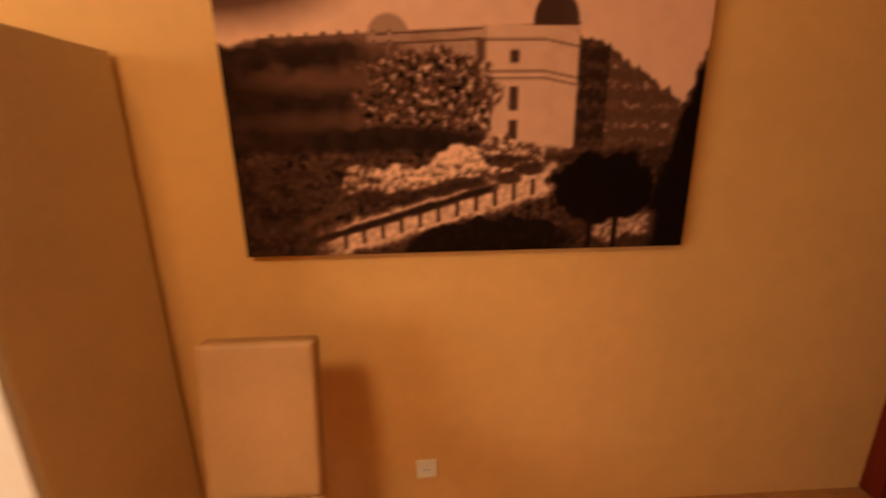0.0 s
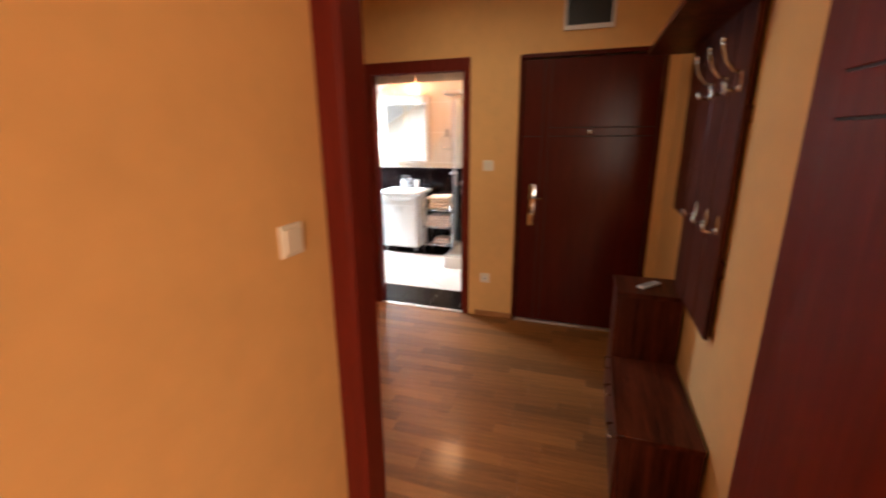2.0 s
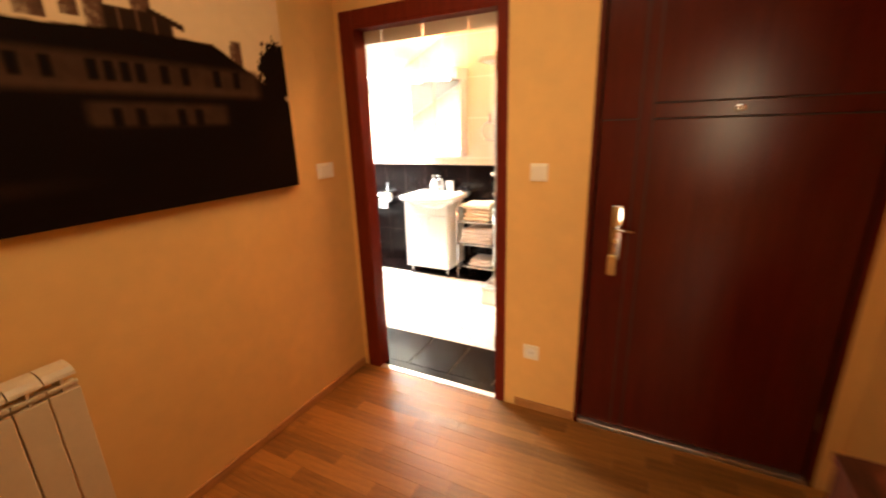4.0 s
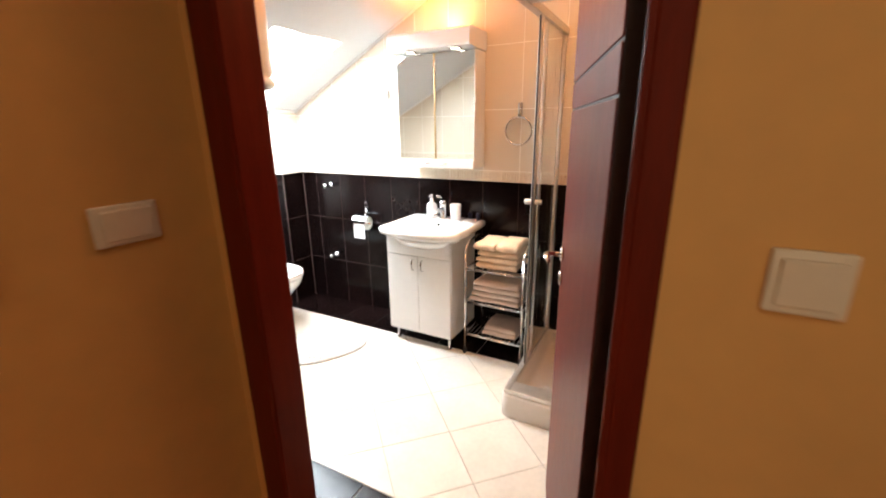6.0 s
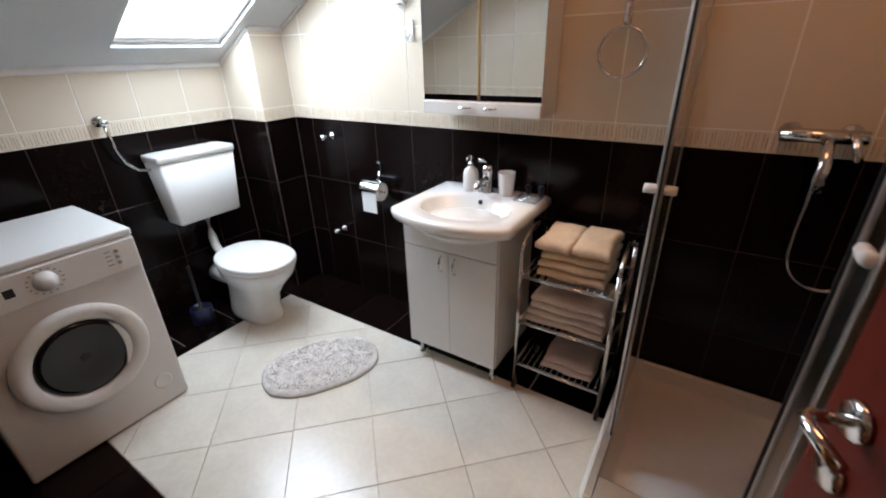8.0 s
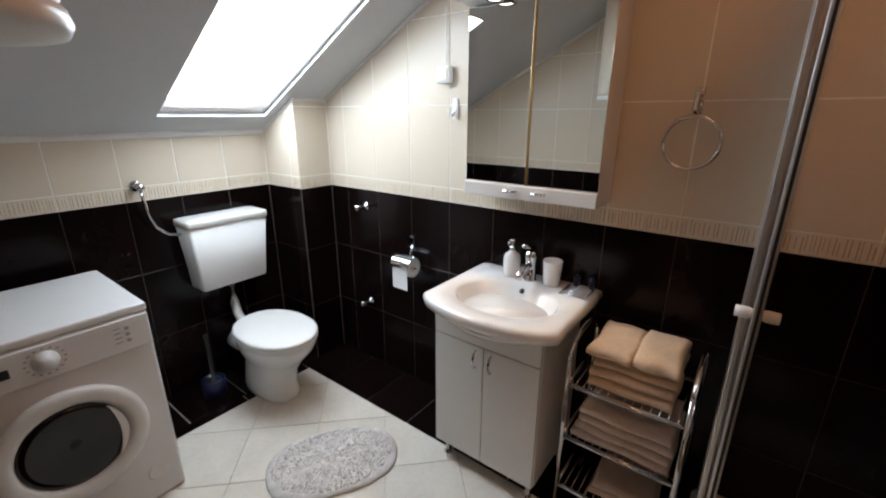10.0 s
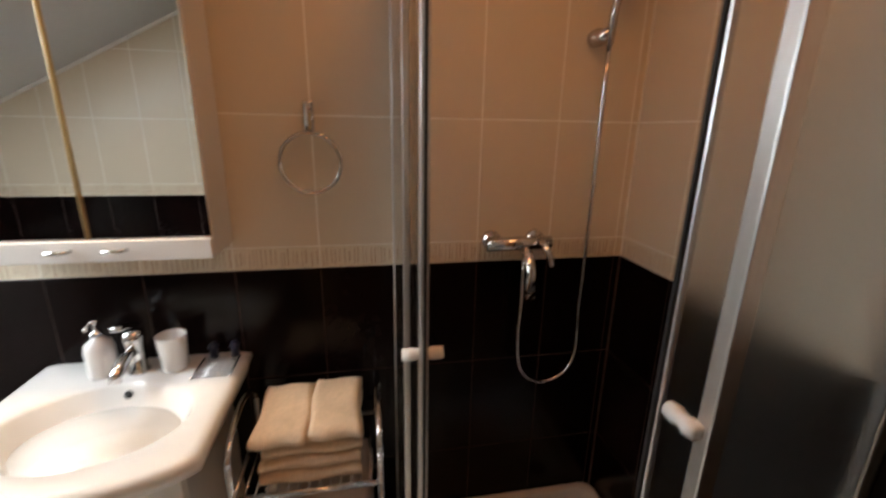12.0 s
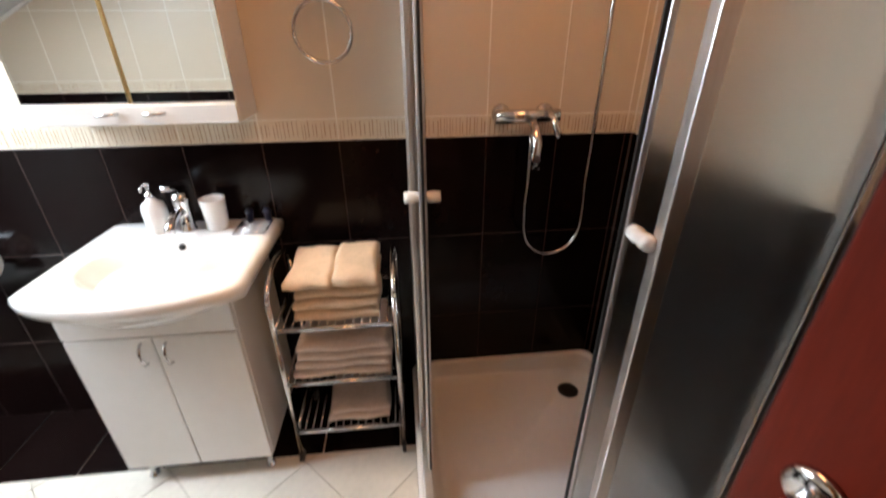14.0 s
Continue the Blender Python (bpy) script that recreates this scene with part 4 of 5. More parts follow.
part("drawer", box(WX0 + 0.015, WX0 + 0.16, WY0 - 0.019, WY0 - 0.0145, 0.715, 0.81, 0.004), M_PLASTIC, wm)
part("display", box(WX0 + 0.172, WX0 + 0.20, WY0 - 0.0158, WY0 - 0.0145, 0.745, 0.775, 0.002), M_BLACK, wm)
part("filter_cover", lathe([(0.034, 0), (0.036, 0.001), (0.034, 0.003), (0.030, 0.002), (0.001, 0.002)], 28, None, pose(4.915, WY0, 0.135, 90)), M_PLASTIC, wm, "round filter cover", True)
for x in (WX0 + 0.05, WX1 - 0.05):
    for y in (WY0 + 0.05, WY1 - 0.05):
        part("foot", lathe([(0.02, 0), (0.02, 0.013), (0.001, 0.013)], 12, None, pose(x, y, 0.0)), M_BLACK, wm)
tag = tagged(part("red_tray", loft([oval(4.55, 4.16, 0.06, 0.045, 0.856, 24), oval(4.55, 4.16, 0.085, 0.06, 0.872, 24), oval(4.55, 4.16, 0.08, 0.055, 0.873, 24), oval(4.55, 4.16, 0.055, 0.04, 0.862, 24)]), M_RED, None, "", True), "small red plastic dish on the washing machine", "dish")
bt = thing("spray_bottle", "clear blue-tinted bottle with green and grey cap", "bottle")
part("bottle", lathe([(0.018, 0), (0.020, 0.01), (0.020, 0.06), (0.008, 0.08), (0.007, 0.15)], 18, None, pose(4.60, 4.25, 0.856)), M_BLUE, bt, "", True)
part("cap", lathe([(0.012, 0.15), (0.020, 0.156), (0.018, 0.185), (0.001, 0.187)], 16, None, pose(4.60, 4.25, 0.856)), M_GREY, bt, "", True)

# water heater hanging on the wall by the door
wh = thing("water_heater", "cream enamelled cylindrical water heater on the wall", "water heater")
hx, hy = 4.53, 3.0
part("tank", lathe([(0.10, 1.632), (0.185, 1.640), (0.195, 1.655), (0.195, 2.18), (0.19, 2.20), (0.001, 2.21)], 40, None, pose(hx, hy, 0)), M_ENAMEL, wh, "", True)
part("base_rim", lathe([(0.150, 1.602), (0.192, 1.606), (0.198, 1.618), (0.194, 1.634), (0.11, 1.634)], 40, None, pose(hx, hy, 0)), M_PLASTIC, wh, "white rim", True)
part("base_cap", lathe([(0.001, 1.555), (0.07, 1.557), (0.095, 1.57), (0.11, 1.602)], 32, None, pose(hx, hy, 0)), M_BLACK, wh, "black base cap", True)
for dy in (-0.05, 0.05):
    part("pipe", tube([(hx - 0.02, hy + dy, 1.57), (hx - 0.02, hy + dy, 1.50), (hx - 0.06, hy + dy, 1.46), (BX0 + 0.005, hy + dy, 1.45)], 0.009), M_CHROME, wh, "", True)

# bath mat
b = bmesh.new()
rnd = random.Random(3)
rings = []
mc0, ma = (5.455, 3.565), radians(-33)
for s, z in ((1.0, 0.006), (1.02, 0.012), (1.0, 0.022), (0.9, 0.027), (0.7, 0.028), (0.4, 0.028), (0.1, 0.028)):
    r = []
    for x, y, _ in oval(0, 0, 0.285 * s, 0.19 * s, 0, 72, 2.5):
        k = 1 + 0.018 * noise.noise(Vector((x * 20, y * 20, 1)))
        r.append((mc0[0] + k * (x * math.cos(ma) - y * math.sin(ma)), mc0[1] + k * (x * math.sin(ma) + y * math.cos(ma)), z + 0.004 * noise.noise(Vector((x * 40, y * 40, 5)))))
    rings.append(r)
mat_thing = thing("bath_mat", "oval shaggy white bath mat on the tiles", "bath mat")
part("mat_body", loft(rings, b), M_MAT, mat_thing, "", True)
b = bmesh.new()
for k in range(2600):
    a, q = rnd.uniform(0, 2 * math.pi), math.sqrt(rnd.random()) * 0.97
    x, y = 0.275 * q * math.cos(a), 0.182 * q * math.sin(a)
    px, py = mc0[0] + x * math.cos(ma) - y * math.sin(ma), mc0[1] + x * math.sin(ma) + y * math.cos(ma)
    s, t2, h = rnd.uniform(0.004, 0.008), rnd.uniform(0, 6.28), rnd.uniform(0.005, 0.010)
    vs = [b.verts.new((px + s * math.cos(t2 + 2.1 * i), py + s * math.sin(t2 + 2.1 * i), 0.025)) for i in range(3)]
    top = b.verts.new((px + rnd.uniform(-0.006, 0.006), py + rnd.uniform(-0.006, 0.006), 0.025 + h))
    for i in range(3):
        b.faces.new((vs[i], vs[(i + 1) % 3], top))
tagged(part("shag", b, M_MAT, mat_thing), kind="stuff")

sk = thing("shaver_socket", "white wall socket box with a cable above", "socket")
part("box", box(6.135, 6.169, 3.425, 3.495, 1.655, 1.725, 0.005), M_PLASTIC, sk)
part("plate", box(6.130, 6.1352, 3.435, 3.485, 1.665, 1.715, 0.002), M_IVORY, sk)
part("cable", tube([(6.160, 3.46, 1.724), (6.160, 3.46, 1.96)], 0.0022), M_PLASTIC, sk)
hk = thing("wall_hook", "small white plastic wall hook", "hook")
part("plate", box(6.160, 6.169, 3.395, 3.425, 1.50, 1.59, 0.004), M_PLASTIC, hk)
part("hook", tube([(6.16, 3.41, 1.53), (6.135, 3.41, 1.51), (6.122, 3.41, 1.52), (6.118, 3.41, 1.545)], 0.006), M_PLASTIC, hk, "", True)

# ---- hall things ----


def switch(name, m, label, category, rocker=True):
    """A wall plate in the local x-z plane, facing -y."""
    t = thing(name, label, category, "", m)
    part("frame", box(-0.041, 0.041, -0.010, 0.0, -0.041, 0.041, 0.004), M_IVORY, t)
    if rocker:
        part("rocker", moved(box(-0.031, 0.031, -0.006, 0.003, -0.031, 0.031, 0.003), pose(0, -0.010, 0, 4)), M_IVORY, t)
    else:
        part("socket_well", lathe([(0.001, 0.001), (0.019, 0.001), (0.021, 0.004), (0.024, 0.004), (0.024, 0.0), (0.001, 0.0)], 24, None, pose(0, -0.010, 0, 90)), M_PLASTIC, t)
        for x in (-0.009, 0.009):
            part("hole", lathe([(0.001, 0.0), (0.003, 0.0), (0.003, 0.002), (0.001, 0.002)], 10, None, pose(x, -0.0112, 0, 90)), M_BLACK, t)
    return t


switch("light_switch", pose(3.99, NORTH, 1.29) @ Matrix.Diagonal((1.5, 1, 1, 1)), "ivory rocker light switch on ochre wall", "switch")
switch("light_switch", pose(EAST, 1.445, 1.285, 0, 0, -90), "ivory rocker switch between the two doors", "switch")
switch("wall_socket", pose(EAST, 1.455, 0.345, 0, 0, -90), "ivory wall socket low between the doors", "socket", False)
switch("light_switch", pose(1.70, 1.38, 1.265), "ivory rocker light switch beside the doorway", "switch")
switch("wall_socket", pose(-0.01, 1.38, 0.21), "ivory wall socket under the large picture", "socket", False)

rad = thing("radiator", "cream aluminium sectional radiator on the hall wall", "radiator", "", pose(0, 0, 0.02))
for k in range(7):
    x1 = 2.71 - 0.08 * k
    ya, yb, xm = NORTH - 0.10, NORTH - 0.022, x1 - 0.038
    b = box(x1 - 0.077, x1, ya, ya + 0.010, 0.14, 0.752, 0.004)
    box(xm - 0.004, xm + 0.004, ya + 0.004, yb, 0.15, 0.80, 0.0, b)
    box(x1 - 0.077, x1, ya + 0.003, ya + 0.014, 0.762, 0.776, 0.003, b)
    section = [(ya, 0.796), (ya + 0.004, 0.806), (ya + 0.018, 0.818), (ya + 0.045, 0.824), (yb, 0.824), (yb, 0.812), (ya + 0.045, 0.812), (ya + 0.012, 0.796)]
    loft([[(x, y, z) for y, z in section] for x in (x1 - 0.077, x1 - 0.001)], b)
    tube([(x1 - 0.08, NORTH - 0.06, 0.745), (x1, NORTH - 0.06, 0.745)], 0.022, b)
    tube([(x1 - 0.08, NORTH - 0.06, 0.19), (x1, NORTH - 0.06, 0.19)], 0.022, b)
    part("section", b, M_RADIATOR, rad)
part("valve", lathe([(0.012, 0), (0.012, 0.04), (0.02, 0.045), (0.02, 0.075), (0.001, 0.078)], 16, None, pose(2.711, NORTH - 0.06, 0.19, 0, 90)), M_REDWOOD, rad, "dark red valve cap", True)
part("bracket", box(2.25, 2.28, NORTH - 0.03, NORTH - 0.001, 0.70, 0.74), M_ENAMEL, rad)
part("bracket", box(2.60, 2.63, NORTH - 0.03, NORTH - 0.001, 0.70, 0.74), M_ENAMEL, rad)

# coat rack: dark planks of two lengths, shelf, double hooks
rk = thing("coat_rack", "striped walnut wall coat rack with hat shelf", "coat rack")
for x0, x1, z0 in ((3.31, 3.595, 1.10), (3.075, 3.30, 0.72), (2.84, 3.065, 0.72), (2.635, 2.83, 0.72)):
    part("plank", box(x0, x1, SOUTH + 0.016, SOUTH + 0.034, z0, 1.955, 0.002), M_WALNUT, rk)
for z in (0.98, 1.55):
    part("batten", box(2.64, 3.30 if z < 1.1 else 3.56, SOUTH, SOUTH + 0.016, z, z + 0.06), M_WALNUT, rk)
part("hat_shelf", box(2.60, 3.76, SOUTH + 0.002, 0.42, 1.956, 1.976, 0.003), M_WALNUT, rk)


def coat_hook(x, z, double):
    y = SOUTH + 0.034
    h = part("hook", box(x - 0.013, x + 0.013, y, y + 0.006, z - 0.02, z + 0.055, 0.003), M_CHROME, rk, "chrome coat hook")
    b = tube([(x, y + 0.004, z), (x, y + 0.03, z - 0.014), (x, y + 0.048, z - 0.006), (x, y + 0.052, z + 0.018)], 0.006)
    if double:
        tube([(x, y + 0.004, z + 0.045), (x, y + 0.03, z + 0.055), (x, y + 0.055, z + 0.085), (x, y + 0.07, z + 0.13), (x, y + 0.072, z + 0.155)], 0.0065, b)
        lathe([(0.001, -0.01), (0.009, -0.006), (0.010, 0), (0.009, 0.006), (0.001, 0.01)], 12, b, pose(x, y + 0.072, z + 0.157))
    part("prong", b, M_CHROME, h, "", True)


for x in (3.10, 2.88, 2.70):
    coat_hook(x, 1.675, True)
for x in (3.05, 2.86, 2.69):
    coat_hook(x, 1.16, False)

sc = thing("shoe_cabinet", "striped walnut shoe cabinet beside the bench", "cabinet")
part("body", box(3.097, 3.385, SOUTH + 0.014, 0.478, 0.012, 0.70, 0.003), M_WALNUT, sc)
part("top", box(3.09, 3.393, SOUTH + 0.013, 0.502, 0.7005, 0.725, 0.003), M_WALNUT_H, sc)
d = part("door", box(3.101, 3.381, 0.4785, 0.496, 0.03, 0.695, 0.002), M_WALNUT, sc)
part("handle", tube([(3.14, 0.496, 0.25), (3.14, 0.52, 0.252), (3.14, 0.52, 0.318), (3.14, 0.496, 0.32)], 0.005), M_CHROME, d, "chrome handle", True)
bn = thing("shoe_bench", "low striped walnut shoe bench along the wall", "bench")
part("body", box(2.44, 3.088, SOUTH + 0.014, 0.478, 0.012, 0.335, 0.003), M_WALNUT, bn)
part("top", box(2.43, 3.089, SOUTH + 0.013, 0.502, 0.3355, 0.36, 0.003), M_WALNUT_H, bn)
for x0, x1 in ((2.445, 2.76), (2.765, 3.084)):
    d = part("drawer_front", box(x0, x1, 0.4785, 0.496, 0.025, 0.33, 0.002), M_WALNUT, bn)
    part("handle", tube([((x0 + x1) / 2 - 0.05, 0.496, 0.25), ((x0 + x1) / 2 - 0.045, 0.518, 0.25), ((x0 + x1) / 2 + 0.045, 0.518, 0.25), ((x0 + x1) / 2 + 0.05, 0.496, 0.25)], 0.005), M_CHROME, d, "chrome handle", True)
rc = thing("remote_control", "white and grey remote control on the cabinet", "remote control", "", pose(3.23, 0.335, 0.7255, 0, 0, 140))
part("case", box(-0.075, 0.075, -0.022, 0.022, 0.0, 0.014, 0.005), M_PLASTIC, rc)
part("keypad", box(-0.05, 0.06, -0.016, 0.016, 0.0145, 0.0165, 0.001), M_GREY, rc)

fb = thing("meter_box", "dark panel in a white frame above the entrance door", "meter box")
part("panel", box(EAST - 0.012, EAST, 0.62, 0.91, 2.245, 2.50, 0.002), M_BLACK, fb)
for k in ((0.60, 0.93, 2.215, 2.2445), (0.60, 0.93, 2.5005, 2.52), (0.60, 0.6195, 2.245, 2.50), (0.9105, 0.93, 2.245, 2.50)):
    part("frame", box(EAST - 0.02, EAST, *k, 0.003), M_WHITE, fb)

# ---- first room things ----
ch = thing("dining_chair", "tan leatherette high-backed chair against the wall", "chair")
part("backrest", moved(box(-0.165, 0.165, 0.0, 0.065, 0.0, 0.50, 0.016, None, 3), pose(-0.475, 0.99, 0.455, -9)), M_LEATHER, ch)
part("seat", box(-0.658, -0.293, 0.58, 0.992, 0.43, 0.505, 0.018, None, 3), M_LEATHER, ch)
for x in (-0.635, -0.316):
    for y in (0.61, 0.965):
        part("leg", loft([[(x + a * s, y + c * s, z) for a, c in ((-1, -1), (1, -1), (1, 1), (-1, 1))] for s, z in ((0.013, -0.01), (0.02, 0.431))]), M_DARKDOOR, ch)
wd = thing("wardrobe", "beige melamine cabinet with white front edge", "cabinet")
part("body", box(-1.42, -0.885, 0.83, 1.36, -0.01, 1.74, 0.004), M_BEIGE, wd)
part("door", box(-1.418, -0.887, 0.805, 0.829, 0.03, 1.735, 0.003), M_WHITE, wd, "white door front")


def printed_canvas(label, x0, x1, z0, z1, y, back, tone, inks, step):
    """A stretched canvas facing -y; tone(u, v) from 0 to 1 picks the ink between dark, middle and light."""
    pic = thing("canvas_picture", label, "picture")
    part("stretcher", box(x0, x1, y + 0.001, back, z0, z1, 0.003), M_CANVAS, pic)
    nx, nz = int((x1 - x0) / step), int((z1 - z0) / step)
    me = bpy.data.meshes.new("printed_front")
    verts = [(x0 + 0.002 + (x1 - x0 - 0.004) * i / nx, y, z0 + 0.002 + (z1 - z0 - 0.004) * j / nz) for j in range(nz + 1) for i in range(nx + 1)]
    faces = [(j * (nx + 1) + i, j * (nx + 1) + i + 1, (j + 1) * (nx + 1) + i + 1, (j + 1) * (nx + 1) + i) for j in range(nz) for i in range(nx)]
    me.from_pydata(verts, [], faces)
    ink = me.color_attributes.new("ink", "FLOAT_COLOR", "POINT")
    dark, middle, light = (np.array(c) for c in inks)
    cols = np.ones((len(verts), 4))
    for j in range(nz + 1):
        for i in range(nx + 1):
            t = min(max(tone(i / nx, j / nz), 0.0), 1.0)
            cols[j * (nx + 1) + i, :3] = dark + (middle - dark) * t * 2 if t < 0.5 else middle + (light - middle) * (t * 2 - 1)
    ink.data.foreach_set("color", cols.ravel())
    me.materials.append(M_PRINT)
    ob = new("printed_front", me)
    ob.parent = pic
    return pic


def fuzz(u, v, f, seed):
    """Grain from about -1 to 1 at f spots across the picture."""
    return noise.noise(Vector((u * f, v * f * 0.67, seed))) + 0.5 * noise.noise(Vector((u * f * 2.1, v * f * 1.4, seed + 7)))


def soft(d, w):
    """1 where d is well below 0, 0 where it is well above, eased over w."""
    return min(max(0.5 - d / w, 0.0), 1.0)


def blend(t, new_t, k):
    return t + (new_t - t) * k


def inside(u, v, u0, u1, v0, v1, w=0.008):
    return soft(u0 - u, w) * soft(u - u1, w) * soft(v0 - v, w) * soft(v - v1, w)


def town_square(u, v):
    """A pale corner building behind trees, a row of round trees along a pale path, dark trees in front."""
    wob = fuzz(u, v, 26, 1.0)
    fine = fuzz(u, v, 75, 2.0)
    t = 0.93 - 0.55 * soft(math.hypot(u / 0.22, (v - 0.84) / 0.12) - 1, 0.9) + 0.03 * wob
    # long wing with its roofline, gable and chimneys
    roof = 0.665 + 0.07 * u + 0.008 * (math.sin(u * 190) > 0.7) * (u < 0.34)
    wing = soft(0.08 - u, 0.01) * soft(u - 0.725, 0.006) * soft(v - roof, 0.006)
    t = blend(t, 0.30 + 0.85 * min(u, 0.62) + 0.04 * fine, wing)
    t = blend(t, 0.66, soft(math.hypot((u - 0.335) / 0.042, (v - 0.675) / 0.062) - 1, 0.15) * soft(0.66 - v, 0.01))
    for level in (0.0, 0.028):
        t = blend(t, 0.42, 0.8 * wing * soft(0.30 - u, 0.02) * soft(abs(v - roof + level + 0.006) - 0.0035, 0.004))
    # tall corner block
    block = inside(u, v, 0.525, 0.725, 0.34, 0.705 - 0.32 * max(0, u - 0.66), 0.006)
    t = blend(t, 0.86 + 0.03 * wob - 0.10 * (u < 0.535), block)
    slant = 0.30 * max(0, u - 0.655)
    for z in (0.665, 0.555, 0.575):
        t = blend(t, 0.50, 0.75 * block * soft(abs(v + slant - z) - 0.004, 0.004))
    for z0, z1 in ((0.60, 0.635), (0.46, 0.53), (0.37, 0.43)):
        t = blend(t, 0.25, inside(u, v, 0.583, 0.600, z0, z1, 0.008) + 0.6 * inside(u, v, 0.513, 0.53, z0, z1 + 0.03, 0.01))
    t = blend(t, 0.22 + 2.2 * max(0, u - 0.68), soft(math.hypot((u - 0.675) / 0.046, (v - 0.715) / 0.085) - 1, 0.12) * soft(0.705 - v, 0.008))
    # street fronts going away
    edge = 0.665 - 0.95 * max(0, u - 0.765) + 0.018 * fuzz(u, 0.5, 60, 9.0)
    street = soft(0.726 - u, 0.006) * soft(v - edge, 0.012) * soft(0.34 - v, 0.02)
    bays = 0.22 + 0.25 * math.sin(v * 105 + 3 * u) + 0.75 * fine + 0.3 * fuzz(u, 0.3, 90, 11.0)
    t = blend(t, (0.10 if u < 0.79 else 0.34) + 0.35 * max(0, bays - 0.1), street)
    # wood on the far side, with drifting haze
    wood = soft(u - 0.30 - 0.05 * wob, 0.10) * soft(v - 0.655 - 0.015 * wob, 0.02) * soft(0.29 - v, 0.03)
    haze = soft(math.hypot((u - 0.20) / 0.13, (v - 0.555 - 0.02 * wob) / 0.035) - 1, 1.0) + 0.6 * soft(math.hypot((u - 0.27) / 0.2, (v - 0.43) / 0.03) - 1, 1.0)
    t = blend(t, 0.10 + 0.28 * haze + 0.05 * wob, wood)
    crown = soft(math.hypot((u - 0.41) / 0.145, (v - 0.485) / 0.155) - 1 - 0.28 * wob, 0.25)
    t = blend(t, 0.36 + 0.62 * fine + 0.18 * wob + 0.25 * (u - 0.40), crown)
    t = blend(t, 0.08 + 0.05 * wob, soft(math.hypot((u - 0.33) / 0.22, (v - 0.365) / 0.05) - 1 - 0.3 * wob, 0.4))
    # ground, pale path, hedge, foreground
    low = soft(v - 0.335 - 0.012 * wob, 0.03)
    t = blend(t, 0.22 + 0.30 * fine + 0.12 * wob, low)
    mid = 0.02 + 0.42 * max(0, u - 0.17)
    path = soft(abs(v - mid - 0.01) - 0.055 - 0.01 * wob, 0.03) * soft(0.15 - u, 0.02) * soft(u - 0.69, 0.03)
    t = blend(t, 0.86 + 0.22 * fine, path)
    hedge = soft(abs(v - 0.035 - 0.42 * (u - 0.12)) - 0.012 - 0.006 * wob, 0.012) * soft(u - 0.56, 0.03) * soft(0.10 - u, 0.03)
    t = blend(t, 0.08, hedge)
    for k in range(11):
        pu = 0.22 + 0.042 * k
        t = blend(t, 0.14, 0.85 * inside(u, v, pu - 0.004, pu + 0.004, 0.40 * (pu - 0.17), 0.055 + 0.40 * (pu - 0.17), 0.006))
    for cu, cv, r, lit in ((0.27, 0.245, 0.05, 0.42), (0.345, 0.245, 0.052, 0.62), (0.42, 0.255, 0.042, 0.66), (0.478, 0.295, 0.06, 0.76), (0.575, 0.285, 0.036, 0.62), (0.622, 0.32, 0.042, 0.42), (0.56, 0.345, 0.04, 0.5)):
        d = math.hypot((u - cu) / r, (v - cv) / (r * 1.05)) - 1 - 0.18 * wob
        t = blend(t, lit + 0.10 + 0.55 * fine + 3.2 * (v - cv) - 0.8 * (u - cu), soft(d, 0.2))
        t = blend(t, 0.10, 0.8 * soft(math.hypot((u - cu - 0.01) / (r * 0.8), (v - cv + r * 1.05) / 0.02) - 1, 0.5))
    t = blend(t, 0.12 + 0.10 * wob + 0.22 * max(0, fine), soft(u - 0.17 - 0.05 * wob, 0.10) * soft(v - 0.30, 0.05))
    t = blend(t, 0.42, 0.7 * soft(abs(v - 0.11 - 0.6 * (u - 0.14)) - 0.012 - 0.01 * wob, 0.02) * inside(u, v, 0.13, 0.22, 0.08, 0.2, 0.03))
    t = blend(t, 0.03 + 0.05 * max(0, fine), soft(math.hypot((u - 0.565) / 0.21, v / (0.115 + 0.02 * wob)) - 1, 0.08))
    right = soft(0.72 - u + 0.04 * wob, 0.06) * soft(v - 0.345 - 0.02 * wob, 0.03)
    t = blend(t, 0.14 + 0.25 * max(0, fine), right)
    t = blend(t, 0.66 + 0.3 * fine, soft(abs(v - 0.075 - 0.03 * wob) - 0.045, 0.03) * inside(u, v, 0.78, 0.925, 0, 0.15, 0.03))
    t = blend(t, 0.02, soft(math.hypot((u - 0.80) / 0.115, (v - 0.205) / 0.115) - 1 - 0.25 * wob, 0.12))
    for pu in (0.775, 0.835):
        t = blend(t, 0.03, inside(u, v, pu - 0.006, pu + 0.006, 0, 0.14, 0.006))
    t = blend(t, 0.02, soft(0.90 + 0.11 * max(0, v - 0.10) / 0.6 + 0.012 * wob - u, 0.012) * soft(v - 0.70, 0.02) * (1 if v > 0.13 else soft(0.92 - u, 0.03)))
    return t


